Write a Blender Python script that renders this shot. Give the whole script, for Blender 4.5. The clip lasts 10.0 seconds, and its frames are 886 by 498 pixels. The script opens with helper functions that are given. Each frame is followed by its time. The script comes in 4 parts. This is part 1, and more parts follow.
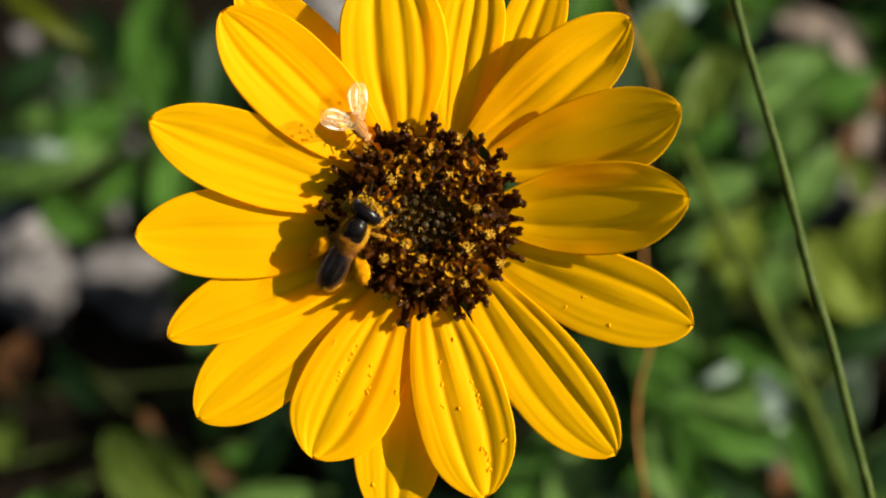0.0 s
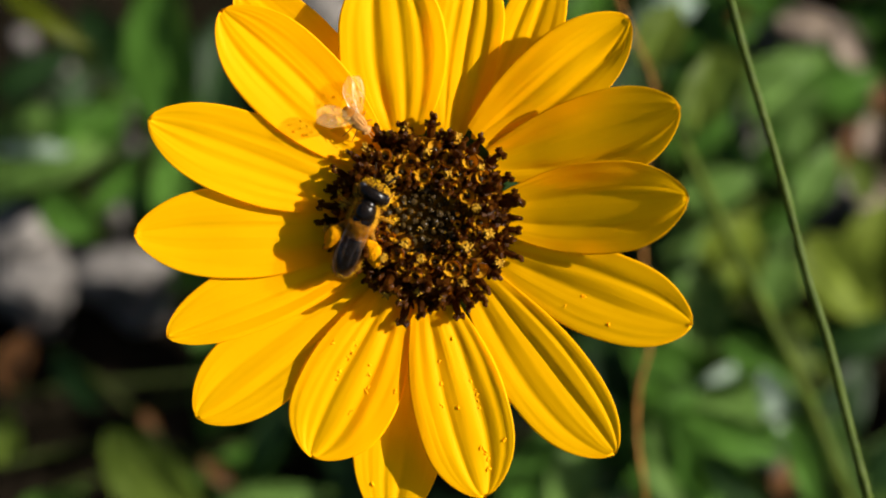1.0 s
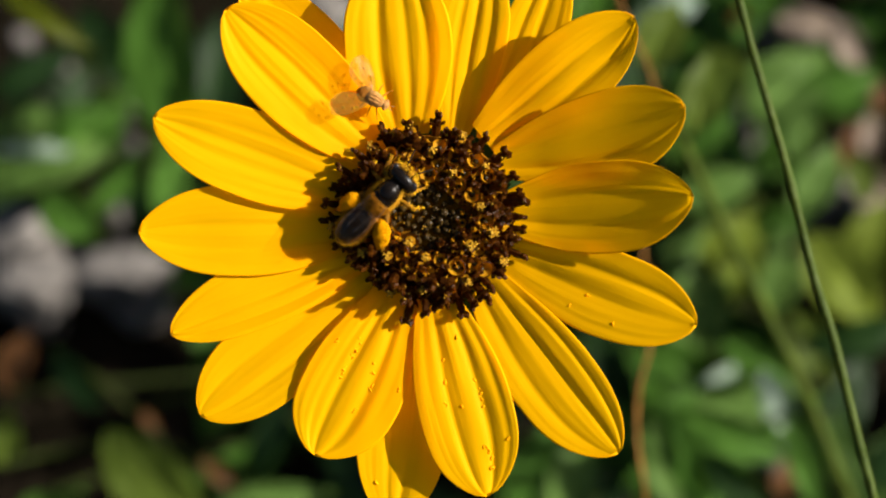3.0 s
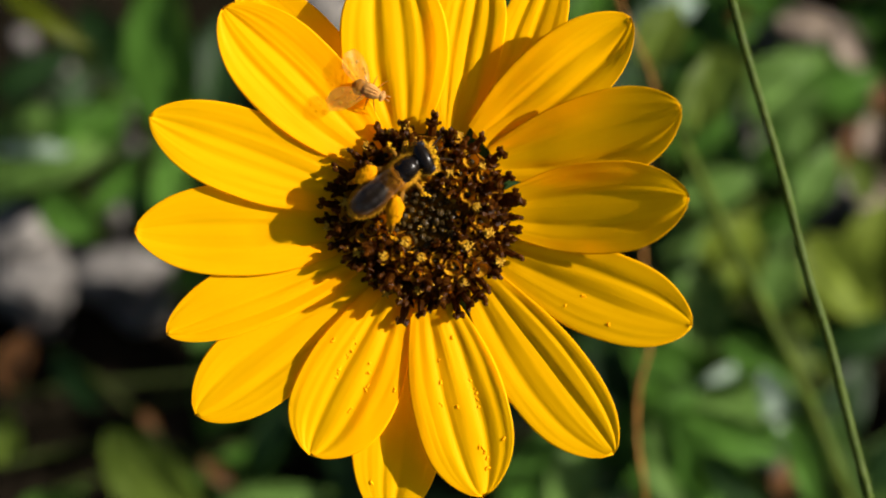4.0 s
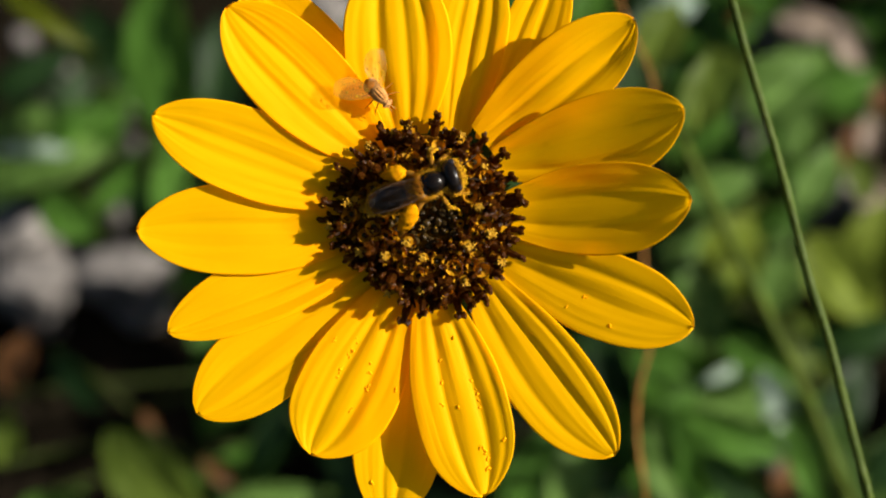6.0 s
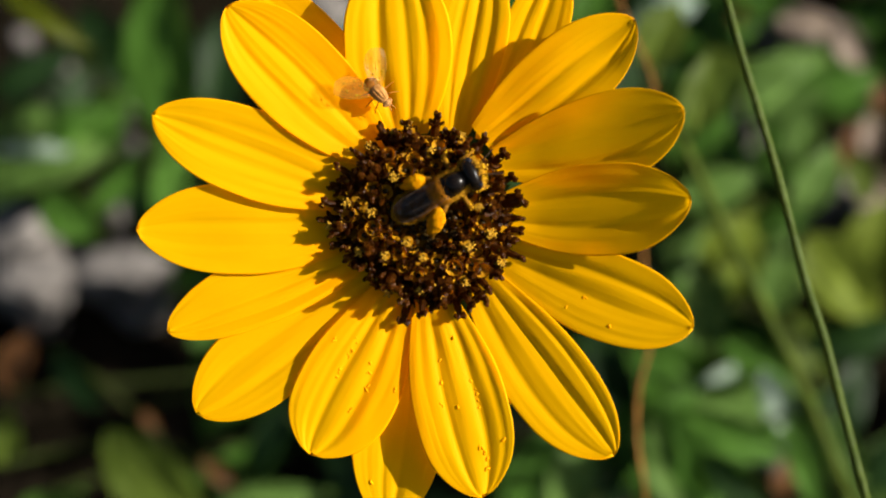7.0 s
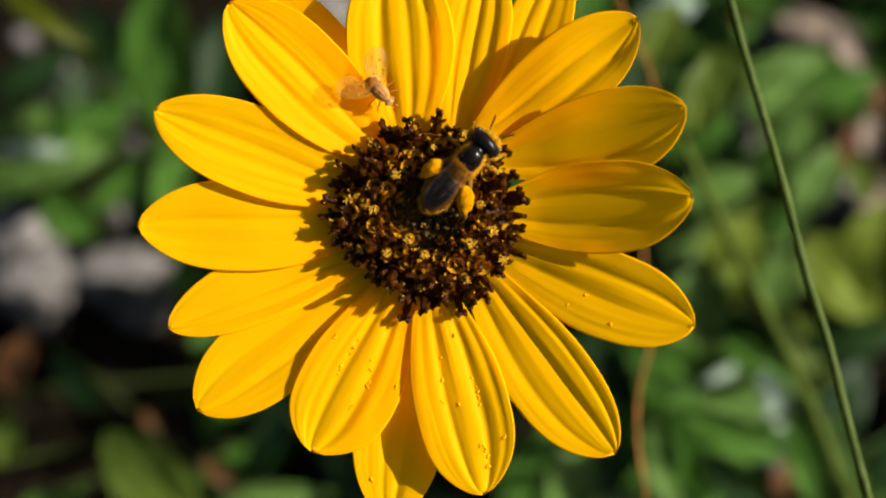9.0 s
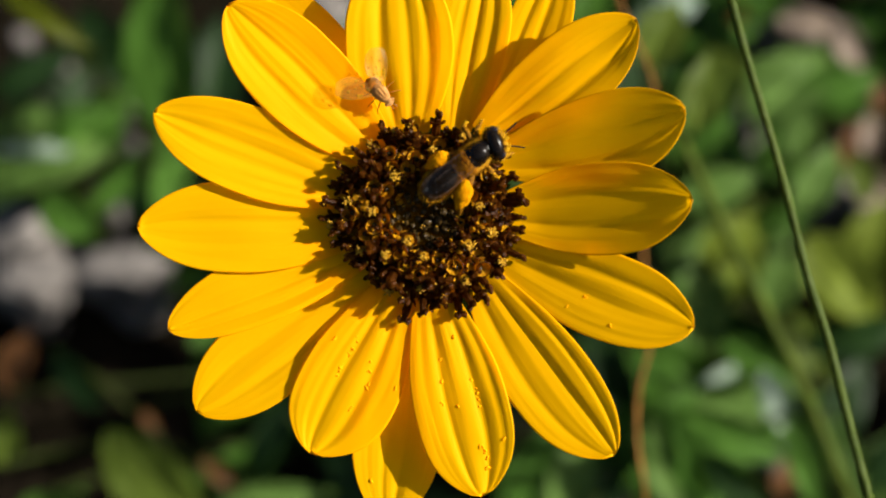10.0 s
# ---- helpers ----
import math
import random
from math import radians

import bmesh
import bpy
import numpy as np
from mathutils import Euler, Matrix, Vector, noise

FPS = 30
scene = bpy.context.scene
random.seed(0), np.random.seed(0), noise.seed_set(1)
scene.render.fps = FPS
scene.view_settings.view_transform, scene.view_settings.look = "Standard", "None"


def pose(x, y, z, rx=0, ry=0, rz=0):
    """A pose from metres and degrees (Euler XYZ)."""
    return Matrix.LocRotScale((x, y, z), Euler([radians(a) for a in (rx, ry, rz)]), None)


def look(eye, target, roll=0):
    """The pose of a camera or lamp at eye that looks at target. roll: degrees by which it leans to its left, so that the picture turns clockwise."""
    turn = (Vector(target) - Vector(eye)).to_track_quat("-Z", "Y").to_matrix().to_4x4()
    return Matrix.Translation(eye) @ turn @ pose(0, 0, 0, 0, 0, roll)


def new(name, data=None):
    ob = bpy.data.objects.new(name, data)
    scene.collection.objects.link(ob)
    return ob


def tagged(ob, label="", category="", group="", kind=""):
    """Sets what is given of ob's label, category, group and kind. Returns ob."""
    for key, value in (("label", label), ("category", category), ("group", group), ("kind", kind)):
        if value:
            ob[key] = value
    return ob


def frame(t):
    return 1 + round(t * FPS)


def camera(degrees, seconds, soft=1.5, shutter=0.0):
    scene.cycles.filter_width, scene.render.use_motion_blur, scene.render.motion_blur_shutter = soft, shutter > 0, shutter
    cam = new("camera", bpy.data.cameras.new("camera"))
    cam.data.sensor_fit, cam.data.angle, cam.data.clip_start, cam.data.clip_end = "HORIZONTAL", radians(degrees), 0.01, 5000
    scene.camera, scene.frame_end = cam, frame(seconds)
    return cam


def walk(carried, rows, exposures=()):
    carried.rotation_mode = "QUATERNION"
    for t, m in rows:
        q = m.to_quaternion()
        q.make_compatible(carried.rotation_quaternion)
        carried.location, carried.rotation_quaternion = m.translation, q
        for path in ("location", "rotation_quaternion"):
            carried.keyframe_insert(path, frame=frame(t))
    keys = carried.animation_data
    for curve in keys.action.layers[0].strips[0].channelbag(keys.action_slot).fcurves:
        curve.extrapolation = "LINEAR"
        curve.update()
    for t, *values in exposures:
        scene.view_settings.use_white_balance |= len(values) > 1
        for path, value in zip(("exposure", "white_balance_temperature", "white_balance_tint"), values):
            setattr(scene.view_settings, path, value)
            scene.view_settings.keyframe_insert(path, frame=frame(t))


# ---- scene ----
# A sunflower head close up, filmed from above at a slant. Lengths in the tables are millimetres.
MM = 0.001
SLANT = radians(55)
REACH = 228.2
FOCUS = Vector((0, 0, 0.22))
RIGHT = Vector((1, 0, 0))
UP = Vector((0, math.sin(SLANT), math.cos(SLANT)))
NEAR = Vector((0, -math.cos(SLANT), math.sin(SLANT)))
VIEW = Matrix((RIGHT, UP, NEAR)).transposed().to_4x4()
VIEW.translation = FOCUS

cam = camera(24, 10.0, soft=1.92)
cam.data.dof.use_dof = True
cam.data.dof.focus_distance = REACH * MM - 0.001
cam.data.dof.aperture_fstop = 14.5
EYE = FOCUS + NEAR * REACH * MM
walk(cam, [(0, look(EYE, FOCUS)), (10, look(EYE, FOCUS))])

# ---- light ----
SUN_EL, SUN_TURN = radians(29), radians(16)
sun_way = VIEW.to_3x3() @ Vector((math.cos(SUN_EL) * math.cos(SUN_TURN), math.cos(SUN_EL) * math.sin(SUN_TURN), math.sin(SUN_EL)))
world = bpy.data.worlds.new("sky")
scene.world = world
world.use_nodes = True
wn = world.node_tree.nodes
sky = wn.new("ShaderNodeTexSky")
sky.sky_type = "NISHITA"
sky.sun_disc = False
sky.air_density, sky.dust_density, sky.ozone_density = 0.85, 3.0, 0.7
sky.sun_elevation = math.asin(sun_way.z)
sky.sun_rotation = math.atan2(sun_way.x, sun_way.y)
world.node_tree.links.new(sky.outputs[0], wn["Background"].inputs[0])
wn["Background"].inputs[1].default_value = 0.054
sun = new("sun", bpy.data.lights.new("sun", "SUN"))
sun.data.energy = 5.0
sun.data.angle = radians(0.5)
sun.data.color = (1.0, 0.94, 0.84)
sun.matrix_world = look(FOCUS + sun_way * 3, FOCUS)
scene.view_settings.exposure = 1.2

# ---- materials ----
def nodes_of(name):
    m = bpy.data.materials.new(name)
    m.use_nodes = True
    t = m.node_tree
    return m, t.nodes, t.links, t.nodes["Principled BSDF"]


def mix_colour(n, l, fac, a, b):
    """A blend of two colours (or sockets) by a socket."""
    x = n.new("ShaderNodeMix")
    x.data_type = "RGBA"
    l.new(fac, x.inputs[0])
    for sock, c in ((x.inputs[6], a), (x.inputs[7], b)):
        if isinstance(c, tuple):
            sock.default_value = (*c, 1)
        else:
            l.new(c, sock)
    return x.outputs[2]


def noise_fac(n, l, scale, detail=4, stretch=(1, 1, 1), low=0.35, high=0.65, source="Object"):
    tc = n.new("ShaderNodeTexCoord")
    mp = n.new("ShaderNodeMapping")
    mp.inputs["Scale"].default_value = stretch
    l.new(tc.outputs[source], mp.inputs[0])
    t = n.new("ShaderNodeTexNoise")
    t.inputs["Scale"].default_value = scale
    t.inputs["Detail"].default_value = detail
    l.new(mp.outputs[0], t.inputs["Vector"])
    r = n.new("ShaderNodeMapRange")
    r.inputs[1].default_value, r.inputs[2].default_value = low, high
    l.new(t.outputs[0], r.inputs[0])
    return r.outputs[0]


def bump(n, l, bsdf, fac, depth, strength=1.0):
    b = n.new("ShaderNodeBump")
    b.inputs["Strength"].default_value = strength
    b.inputs["Distance"].default_value = depth
    l.new(fac, b.inputs["Height"])
    l.new(b.outputs[0], bsdf.inputs["Normal"])
    return b


def thin(n, l, bsdf, colour, amount):
    """Lets light through a thin sheet: part of the surface is translucent."""
    tr = n.new("ShaderNodeBsdfTranslucent")
    if isinstance(colour, tuple):
        tr.inputs[0].default_value = (*colour, 1)
    else:
        l.new(colour, tr.inputs[0])
    mx = n.new("ShaderNodeMixShader")
    mx.inputs[0].default_value = amount
    l.new(bsdf.outputs[0], mx.inputs[1])
    l.new(tr.outputs[0], mx.inputs[2])
    l.new(mx.outputs[0], n["Material Output"].inputs[0])


def plain(name, a, b, rough, scale, relief=0.0, spec=0.5, metal=0.0, fine=None, stretch=(1, 1, 1), through_colour=None, amount=0.3):
    """Two colours in two scales of noise, with relief."""
    m, n, l, p = nodes_of(name)
    big = noise_fac(n, l, scale, 4, stretch)
    small = noise_fac(n, l, fine or scale * 6, 3, stretch, 0.3, 0.75)
    c = mix_colour(n, l, big, a, b)
    d = mix_colour(n, l, small, tuple(x * 0.7 for x in a), c)
    mid = n.new("ShaderNodeMix")
    mid.data_type = "RGBA"
    mid.inputs[0].default_value = 0.65
    l.new(d, mid.inputs[6])
    l.new(c, mid.inputs[7])
    l.new(mid.outputs[2], p.inputs["Base Color"])
    p.inputs["Roughness"].default_value = rough
    p.inputs["Specular IOR Level"].default_value = spec
    p.inputs["Metallic"].default_value = metal
    if relief:
        bump(n, l, p, small, relief)
    if through_colour:
        thin(n, l, p, through_colour, amount)
    return m


def petal_material():
    m, n, l, p = nodes_of("petal_yellow")
    veins = noise_fac(n, l, 1.0, 3, (9, 0.9, 1), 0.3, 0.7, "UV")
    hair = noise_fac(n, l, 1.0, 3, (38, 3, 1), 0.3, 0.7, "UV")
    blot = noise_fac(n, l, 220, 3, (1, 1, 1), 0.3, 0.7)
    tc = n.new("ShaderNodeTexCoord")
    sep = n.new("ShaderNodeSeparateXYZ")
    l.new(tc.outputs["UV"], sep.inputs[0])
    rise = n.new("ShaderNodeMapRange")
    rise.inputs[1].default_value, rise.inputs[2].default_value = 0.05, 0.7
    l.new(sep.outputs[1], rise.inputs[0])
    body = mix_colour(n, l, rise.outputs[0], (0.92, 0.43, 0.0), (0.94, 0.475, 0.0))
    c = mix_colour(n, l, veins, (0.92, 0.44, 0.0), body)
    e = mix_colour(n, l, blot, c, body)
    l.new(e, p.inputs["Base Color"])
    p.inputs["Roughness"].default_value = 0.55
    p.inputs["Specular IOR Level"].default_value = 0.03
    add = n.new("ShaderNodeMath")
    l.new(veins, add.inputs[0])
    l.new(hair, add.inputs[1])
    bump(n, l, p, add.outputs[0], 0.00002, 0.5)
    thin(n, l, p, (0.98, 0.498, 0.0), 0.53)
    return m


def leaf_material(name, a, b, glow, amount=0.25, rough=0.5, gloss=0.1):
    m, n, l, p = nodes_of(name)
    info = n.new("ShaderNodeObjectInfo")
    base = mix_colour(n, l, info.outputs["Random"], a, b)
    blot = noise_fac(n, l, 160, 4)
    c = mix_colour(n, l, blot, tuple(x * 0.75 for x in a), base)
    tc = n.new("ShaderNodeTexCoord")
    sep = n.new("ShaderNodeSeparateXYZ")
    l.new(tc.outputs["UV"], sep.inputs[0])
    ab = n.new("ShaderNodeMath")
    ab.operation = "ABSOLUTE"
    l.new(sep.outputs[0], ab.inputs[0])
    rib = n.new("ShaderNodeMapRange")
    rib.inputs[1].default_value, rib.inputs[2].default_value = 0.1, 0.02
    l.new(ab.outputs[0], rib.inputs[0])
    d = mix_colour(n, l, rib.outputs[0], c, tuple(min(1, x * 1.7) for x in b))
    l.new(d, p.inputs["Base Color"])
    p.inputs["Roughness"].default_value = rough
    p.inputs["Specular IOR Level"].default_value = gloss
    bump(n, l, p, blot, 0.0004, 0.6)
    thin(n, l, p, glow, amount)
    return m


def wing_material(name, tint, amount, rough=0.2, sheen=0.1):
    """A membrane: mostly clear, a little tint, gloss on top, darker veins."""
    m, n, l, p = nodes_of(name)
    p.inputs["Base Color"].default_value = (*tint, 1)
    p.inputs["Roughness"].default_value = rough
    p.inputs["Specular IOR Level"].default_value = 0.3
    clear = n.new("ShaderNodeBsdfTransparent")
    clear.inputs[0].default_value = (0.98, 0.95, 0.89, 1)
    w = noise_fac(n, l, 1.0, 2, (14, 2.2, 1), 0.42, 0.56, "UV")
    fac = n.new("ShaderNodeMapRange")
    fac.inputs[3].default_value, fac.inputs[4].default_value = amount * 0.7, min(1.0, amount * 1.4)
    l.new(w, fac.inputs[0])
    mx = n.new("ShaderNodeMixShader")
    l.new(fac.outputs[0], mx.inputs[0])
    l.new(clear.outputs[0], mx.inputs[1])
    l.new(p.outputs[0], mx.inputs[2])
    gl = n.new("ShaderNodeBsdfGlossy")
    gl.inputs["Roughness"].default_value = rough
    top = n.new("ShaderNodeMixShader")
    part_gloss = n.new("ShaderNodeMapRange")
    part_gloss.inputs[3].default_value, part_gloss.inputs[4].default_value = sheen, sheen * 0.12
    l.new(w, part_gloss.inputs[0])
    l.new(part_gloss.outputs[0], top.inputs[0])
    l.new(mx.outputs[0], top.inputs[1])
    l.new(gl.outputs[0], top.inputs[2])
    l.new(top.outputs[0], n["Material Output"].inputs[0])
    b = bump(n, l, p, w, 0.00006, 0.6)
    l.new(b.outputs[0], gl.inputs["Normal"])
    return m


def abdomen_material():
    """Near black on the back, tawny along the flanks."""
    m, n, l, p = nodes_of("abdomen_dark")
    tc = n.new("ShaderNodeTexCoord")
    sep = n.new("ShaderNodeSeparateXYZ")
    l.new(tc.outputs["Object"], sep.inputs[0])
    tilt = n.new("ShaderNodeMath")
    tilt.operation = "MULTIPLY_ADD"
    tilt.inputs[1].default_value = -0.1
    l.new(sep.outputs[0], tilt.inputs[0])
    l.new(sep.outputs[2], tilt.inputs[2])
    back = n.new("ShaderNodeMapRange")
    back.inputs[1].default_value, back.inputs[2].default_value = 0.0004, 0.0011
    l.new(tilt.outputs[0], back.inputs[0])
    c = mix_colour(n, l, back.outputs[0], (0.075, 0.028, 0.0015), (0.0022, 0.0014, 0.0012))
    l.new(c, p.inputs["Base Color"])
    p.inputs["Roughness"].default_value = 0.3
    p.inputs["Specular IOR Level"].default_value = 0.16
    bump(n, l, p, noise_fac(n, l, 2500, 3), 0.00001)
    return m


PETAL = petal_material()
ABDOMEN = abdomen_material()
PETAL_EDGE = plain("petal_edge", (0.95, 0.52, 0.0), (0.98, 0.58, 0.0), 0.6, 300, spec=0.05)
MAROON = plain("floret_maroon", (0.020, 0.006, 0.0008), (0.080, 0.025, 0.0014), 0.32, 900, 0.00005, spec=0.07, through_colour=(0.32, 0.13, 0.004), amount=0.34)
TUBE = plain("floret_tube", (0.50, 0.25, 0.006), (0.33, 0.15, 0.003), 0.5, 700, 0.00004, spec=0.1, through_colour=(0.8, 0.40, 0.01), amount=0.42)
BUD = plain("bud_dark", (0.013, 0.0075, 0.002), (0.055, 0.031, 0.007), 0.32, 900, 0.00004, spec=0.12)
STIGMA = plain("stigma_yellow", (0.30, 0.155, 0.004), (0.42, 0.225, 0.008), 0.7, 1500, 0.00004, spec=0.2)
CORE = plain("disc_brown", (0.10, 0.038, 0.0012), (0.22, 0.09, 0.002), 0.9, 600, 0.0001, spec=0.03)
BRACT = leaf_material("bract_green", (0.0112, 0.03, 0.00468), (0.0168, 0.0421, 0.00749), (0.0281, 0.0655, 0.00562))
STALK = plain("stalk_green", (0.0318, 0.0505, 0.00562), (0.0487, 0.0711, 0.00842), 0.5, 300, 0.0001, stretch=(1, 1, 0.1), spec=0.1)
POLLEN = plain("pollen_orange", (0.50, 0.19, 0.0005), (0.62, 0.26, 0.001), 0.85, 1200, 0.00012, spec=0.02)
GRAIN = plain("pollen_yellow", (0.48, 0.25, 0.001), (0.60, 0.34, 0.003), 0.85, 1500, 0.00008, spec=0.1)
CRUMB = plain("pollen_crumb", (0.90, 0.40, 0.0), (0.95, 0.47, 0.0), 0.8, 1200, 0.00005, spec=0.05, through_colour=(1.0, 0.43, 0.0), amount=0.35)
CUTICLE = plain("cuticle_black", (0.0032, 0.0024, 0.002), (0.0072, 0.0048, 0.0032), 0.25, 500, 0.00001, fine=4000, spec=0.13)
FEELER = plain("feeler_dark", (0.00936, 0.00562, 0.00281), (0.0206, 0.0112, 0.00468), 0.7, 900, spec=0.05)
HAIR = plain("hair_tan", (0.38, 0.175, 0.005), (0.54, 0.28, 0.01), 0.6, 900, spec=0.08)
TAWNY = plain("hair_tawny", (0.32, 0.115, 0.003), (0.44, 0.18, 0.006), 0.6, 900, spec=0.06)
EYE_DARK = plain("eye_black", (0.0112, 0.00936, 0.00936), (0.0206, 0.0168, 0.0187), 0.2, 800, 0.00002, fine=9000)
LEGSKIN = plain("leg_amber", (0.20, 0.085, 0.002), (0.09, 0.036, 0.002), 0.6, 900, 0.00005, spec=0.08)
VEIN = plain("wing_vein", (0.09, 0.06, 0.04), (0.14, 0.10, 0.07), 0.22, 900, spec=0.6)
BEEWING = wing_material("wing_smoky", (0.10, 0.04, 0.008), 0.002, 0.14, 0.018)
FLYWING = wing_material("wing_clear", (0.40, 0.24, 0.03), 0.12, 0.26, 0.01)
FLYTAN = plain("fly_tan", (0.33, 0.15, 0.035), (0.46, 0.235, 0.075), 0.6, 1400, 0.00008, spec=0.08)
FLYDARK = plain("fly_stripe", (0.29, 0.125, 0.026), (0.38, 0.18, 0.045), 0.6, 1500, spec=0.08)
FLYAMBER = plain("fly_amber", (0.28, 0.105, 0.008), (0.38, 0.16, 0.015), 0.5, 1500, 0.00005, spec=0.12, through_colour=(0.6, 0.25, 0.01), amount=0.45)
FLYSPOT = plain("wing_spot", (0.30, 0.15, 0.002), (0.38, 0.2, 0.003), 0.7, 1500, spec=0.05)
# soil near black: deep shade between the plants is put into its colour
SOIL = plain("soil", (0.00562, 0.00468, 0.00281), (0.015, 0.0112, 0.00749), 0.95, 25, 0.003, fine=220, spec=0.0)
STONE = plain("stone_grey", (0.062, 0.056, 0.052), (0.20, 0.183, 0.17), 0.85, 110, 0.0008, fine=500, spec=0.2)
LEAF_MID = leaf_material("leaf_mid", (0.028, 0.071, 0.009), (0.05, 0.113, 0.016), (0.1, 0.21, 0.022), gloss=0.04)
# dark green with the shade among the background foliage put into the colour
LEAF_DEEP_SHADED = leaf_material("leaf_deep_shaded", (0.00534, 0.0165, 0.0040), (0.0142, 0.035, 0.0063), (0.0355, 0.0973, 0.0179), 0.2)
LEAF_PALE = leaf_material("leaf_pale", (0.05, 0.095, 0.018), (0.073, 0.13, 0.029), (0.09, 0.18, 0.026), 0.2, 0.5, 0.05)
# whitish blade colour: sun glints on the background leaves are painted with it
LEAF_GLINT = leaf_material("leaf_glint", (0.18, 0.24, 0.18), (0.24, 0.31, 0.24), (0.12, 0.18, 0.08), 0.2, 0.4, 0.35)
LEAF_LIME = leaf_material("leaf_lime", (0.036, 0.046, 0.001), (0.056, 0.067, 0.0014), (0.08, 0.1, 0.003))
LEAF_OLIVE = leaf_material("leaf_olive", (0.046, 0.070, 0.009), (0.066, 0.094, 0.0135), (0.118, 0.167, 0.0118), gloss=0.05)
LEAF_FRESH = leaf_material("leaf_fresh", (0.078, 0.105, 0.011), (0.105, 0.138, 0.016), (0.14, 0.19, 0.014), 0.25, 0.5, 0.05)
STEM_DIM = plain("stem_dull_green", (0.0112, 0.0168, 0.00281), (0.0187, 0.0253, 0.00468), 0.6, 300, 0.0001, spec=0.05)
LEAF_TAN = leaf_material("leaf_tan", (0.13, 0.098, 0.072), (0.22, 0.175, 0.14), (0.2, 0.13, 0.08), 0.15)
LEAF_DRY = leaf_material("leaf_dry", (0.0655, 0.0281, 0.00936), (0.112, 0.0515, 0.0187), (0.281, 0.131, 0.0374))
STRAW = plain("straw_green", (0.030, 0.048, 0.0018), (0.048, 0.070, 0.0026), 0.6, 200, 0.0002, spec=0.1)
TWIG = plain("twig_brown", (0.178, 0.0749, 0.0131), (0.262, 0.117, 0.0206), 0.7, 200, 0.0002, spec=0.2)

# ---- shapes ----
from mathutils.bvhtree import BVHTree


def link(name, bm, material, parent=None, label="", smooth=True):
    """Links a bmesh as one mesh object, under a thing or under a part."""
    me = bpy.data.meshes.new(name)
    bm.to_mesh(me)
    bm.free()
    for m in material if isinstance(material, (list, tuple)) else [material]:
        me.materials.append(m)
    if smooth:
        me.polygons.foreach_set("use_smooth", [True] * len(me.polygons))
    ob = new(name, me)
    if parent:
        ob.parent = parent
    if label:
        tagged(ob, label)
    return ob


def part(name, bm, material, parent, label=""):
    return link(name, bm, material, parent, label)


def frame_of(way, side=Vector((0, 0, 1))):
    z = way.normalized()
    x = side.cross(z)
    if x.length < 1e-4:
        x = Vector((1, 0, 0)).cross(z)
    x.normalize()
    return Matrix((x, z.cross(x), z)).transposed()


def tube(bm, points, radii, sides=8, mat=0, closed=True):
    """A round tube through points."""
    rings = []
    for i, p in enumerate(points):
        a, b = points[max(i - 1, 0)], points[min(i + 1, len(points) - 1)]
        f = frame_of(b - a, Vector((0.31, 0.83, 0.46)))
        r = radii[i] if isinstance(radii, (list, tuple)) else radii
        rings.append([bm.verts.new(p + f @ Vector((math.cos(t) * r, math.sin(t) * r, 0))) for t in [2 * math.pi * k / sides for k in range(sides)]])
    for a, b in zip(rings, rings[1:]):
        for k in range(sides):
            bm.faces.new((a[k], a[(k + 1) % sides], b[(k + 1) % sides], b[k])).material_index = mat
    if closed:
        bm.faces.new(rings[0][::-1]).material_index = mat
        bm.faces.new(rings[-1]).material_index = mat
    return rings


def curve_points(keys, steps=24):
    """A smooth line (Catmull-Rom) through a few points."""
    keys = [Vector(k) for k in keys]
    out = []
    n = len(keys) - 1
    for i in range(steps + 1):
        x = i / steps * n
        k = min(int(x), n - 1)
        t = x - k
        p0, p1, p2, p3 = keys[max(k - 1, 0)], keys[k], keys[k + 1], keys[min(k + 2, n)]
        out.append(0.5 * (2 * p1 + (p2 - p0) * t + (2 * p0 - 5 * p1 + 4 * p2 - p3) * t * t + (3 * p1 - p0 - 3 * p2 + p3) * t ** 3))
    return out


def lathe(bm, profile, sides=16, m=Matrix.Identity(4), mat=0, lump=0.0, seed=0, squash=1.0, capped=True):
    """Turns (height, radius) pairs about z; lump makes it uneven."""
    rings = []
    for h, r in profile:
        ring = []
        for k in range(sides):
            a = 2 * math.pi * k / sides
            v = Vector((math.cos(a) * r, math.sin(a) * r * squash, h))
            if lump:
                v *= 1 + lump * noise.noise(v * 1800 + Vector((seed, seed * 2, 0)))
            ring.append(bm.verts.new(m @ v))
        rings.append(ring)
    for a, b in zip(rings, rings[1:]):
        for k in range(sides):
            bm.faces.new((a[k], a[(k + 1) % sides], b[(k + 1) % sides], b[k])).material_index = mat
    if capped:
        bm.faces.new(rings[0][::-1]).material_index = mat
        bm.faces.new(rings[-1]).material_index = mat
    return rings


def oval(length, radius, steps=12, blunt=1.0):
    """Profile of an egg of that length, from -length/2 to length/2."""
    out = []
    for i in range(steps + 1):
        a = math.pi * (0.02 + 0.96 * i / steps)
        out.append((-math.cos(a) * length / 2, radius * math.sin(a) ** blunt))
    return out




def egg(bm, centre, length, radius, way=Vector((1, 0, 0)), sides=16, steps=10, blunt=1.0, mat=0, lump=0.0, seed=0, squash=1.0):
    m = Matrix.Translation(centre) @ frame_of(way).to_4x4()
    return lathe(bm, oval(length, radius, steps, blunt), sides, m, mat, lump, seed, squash)


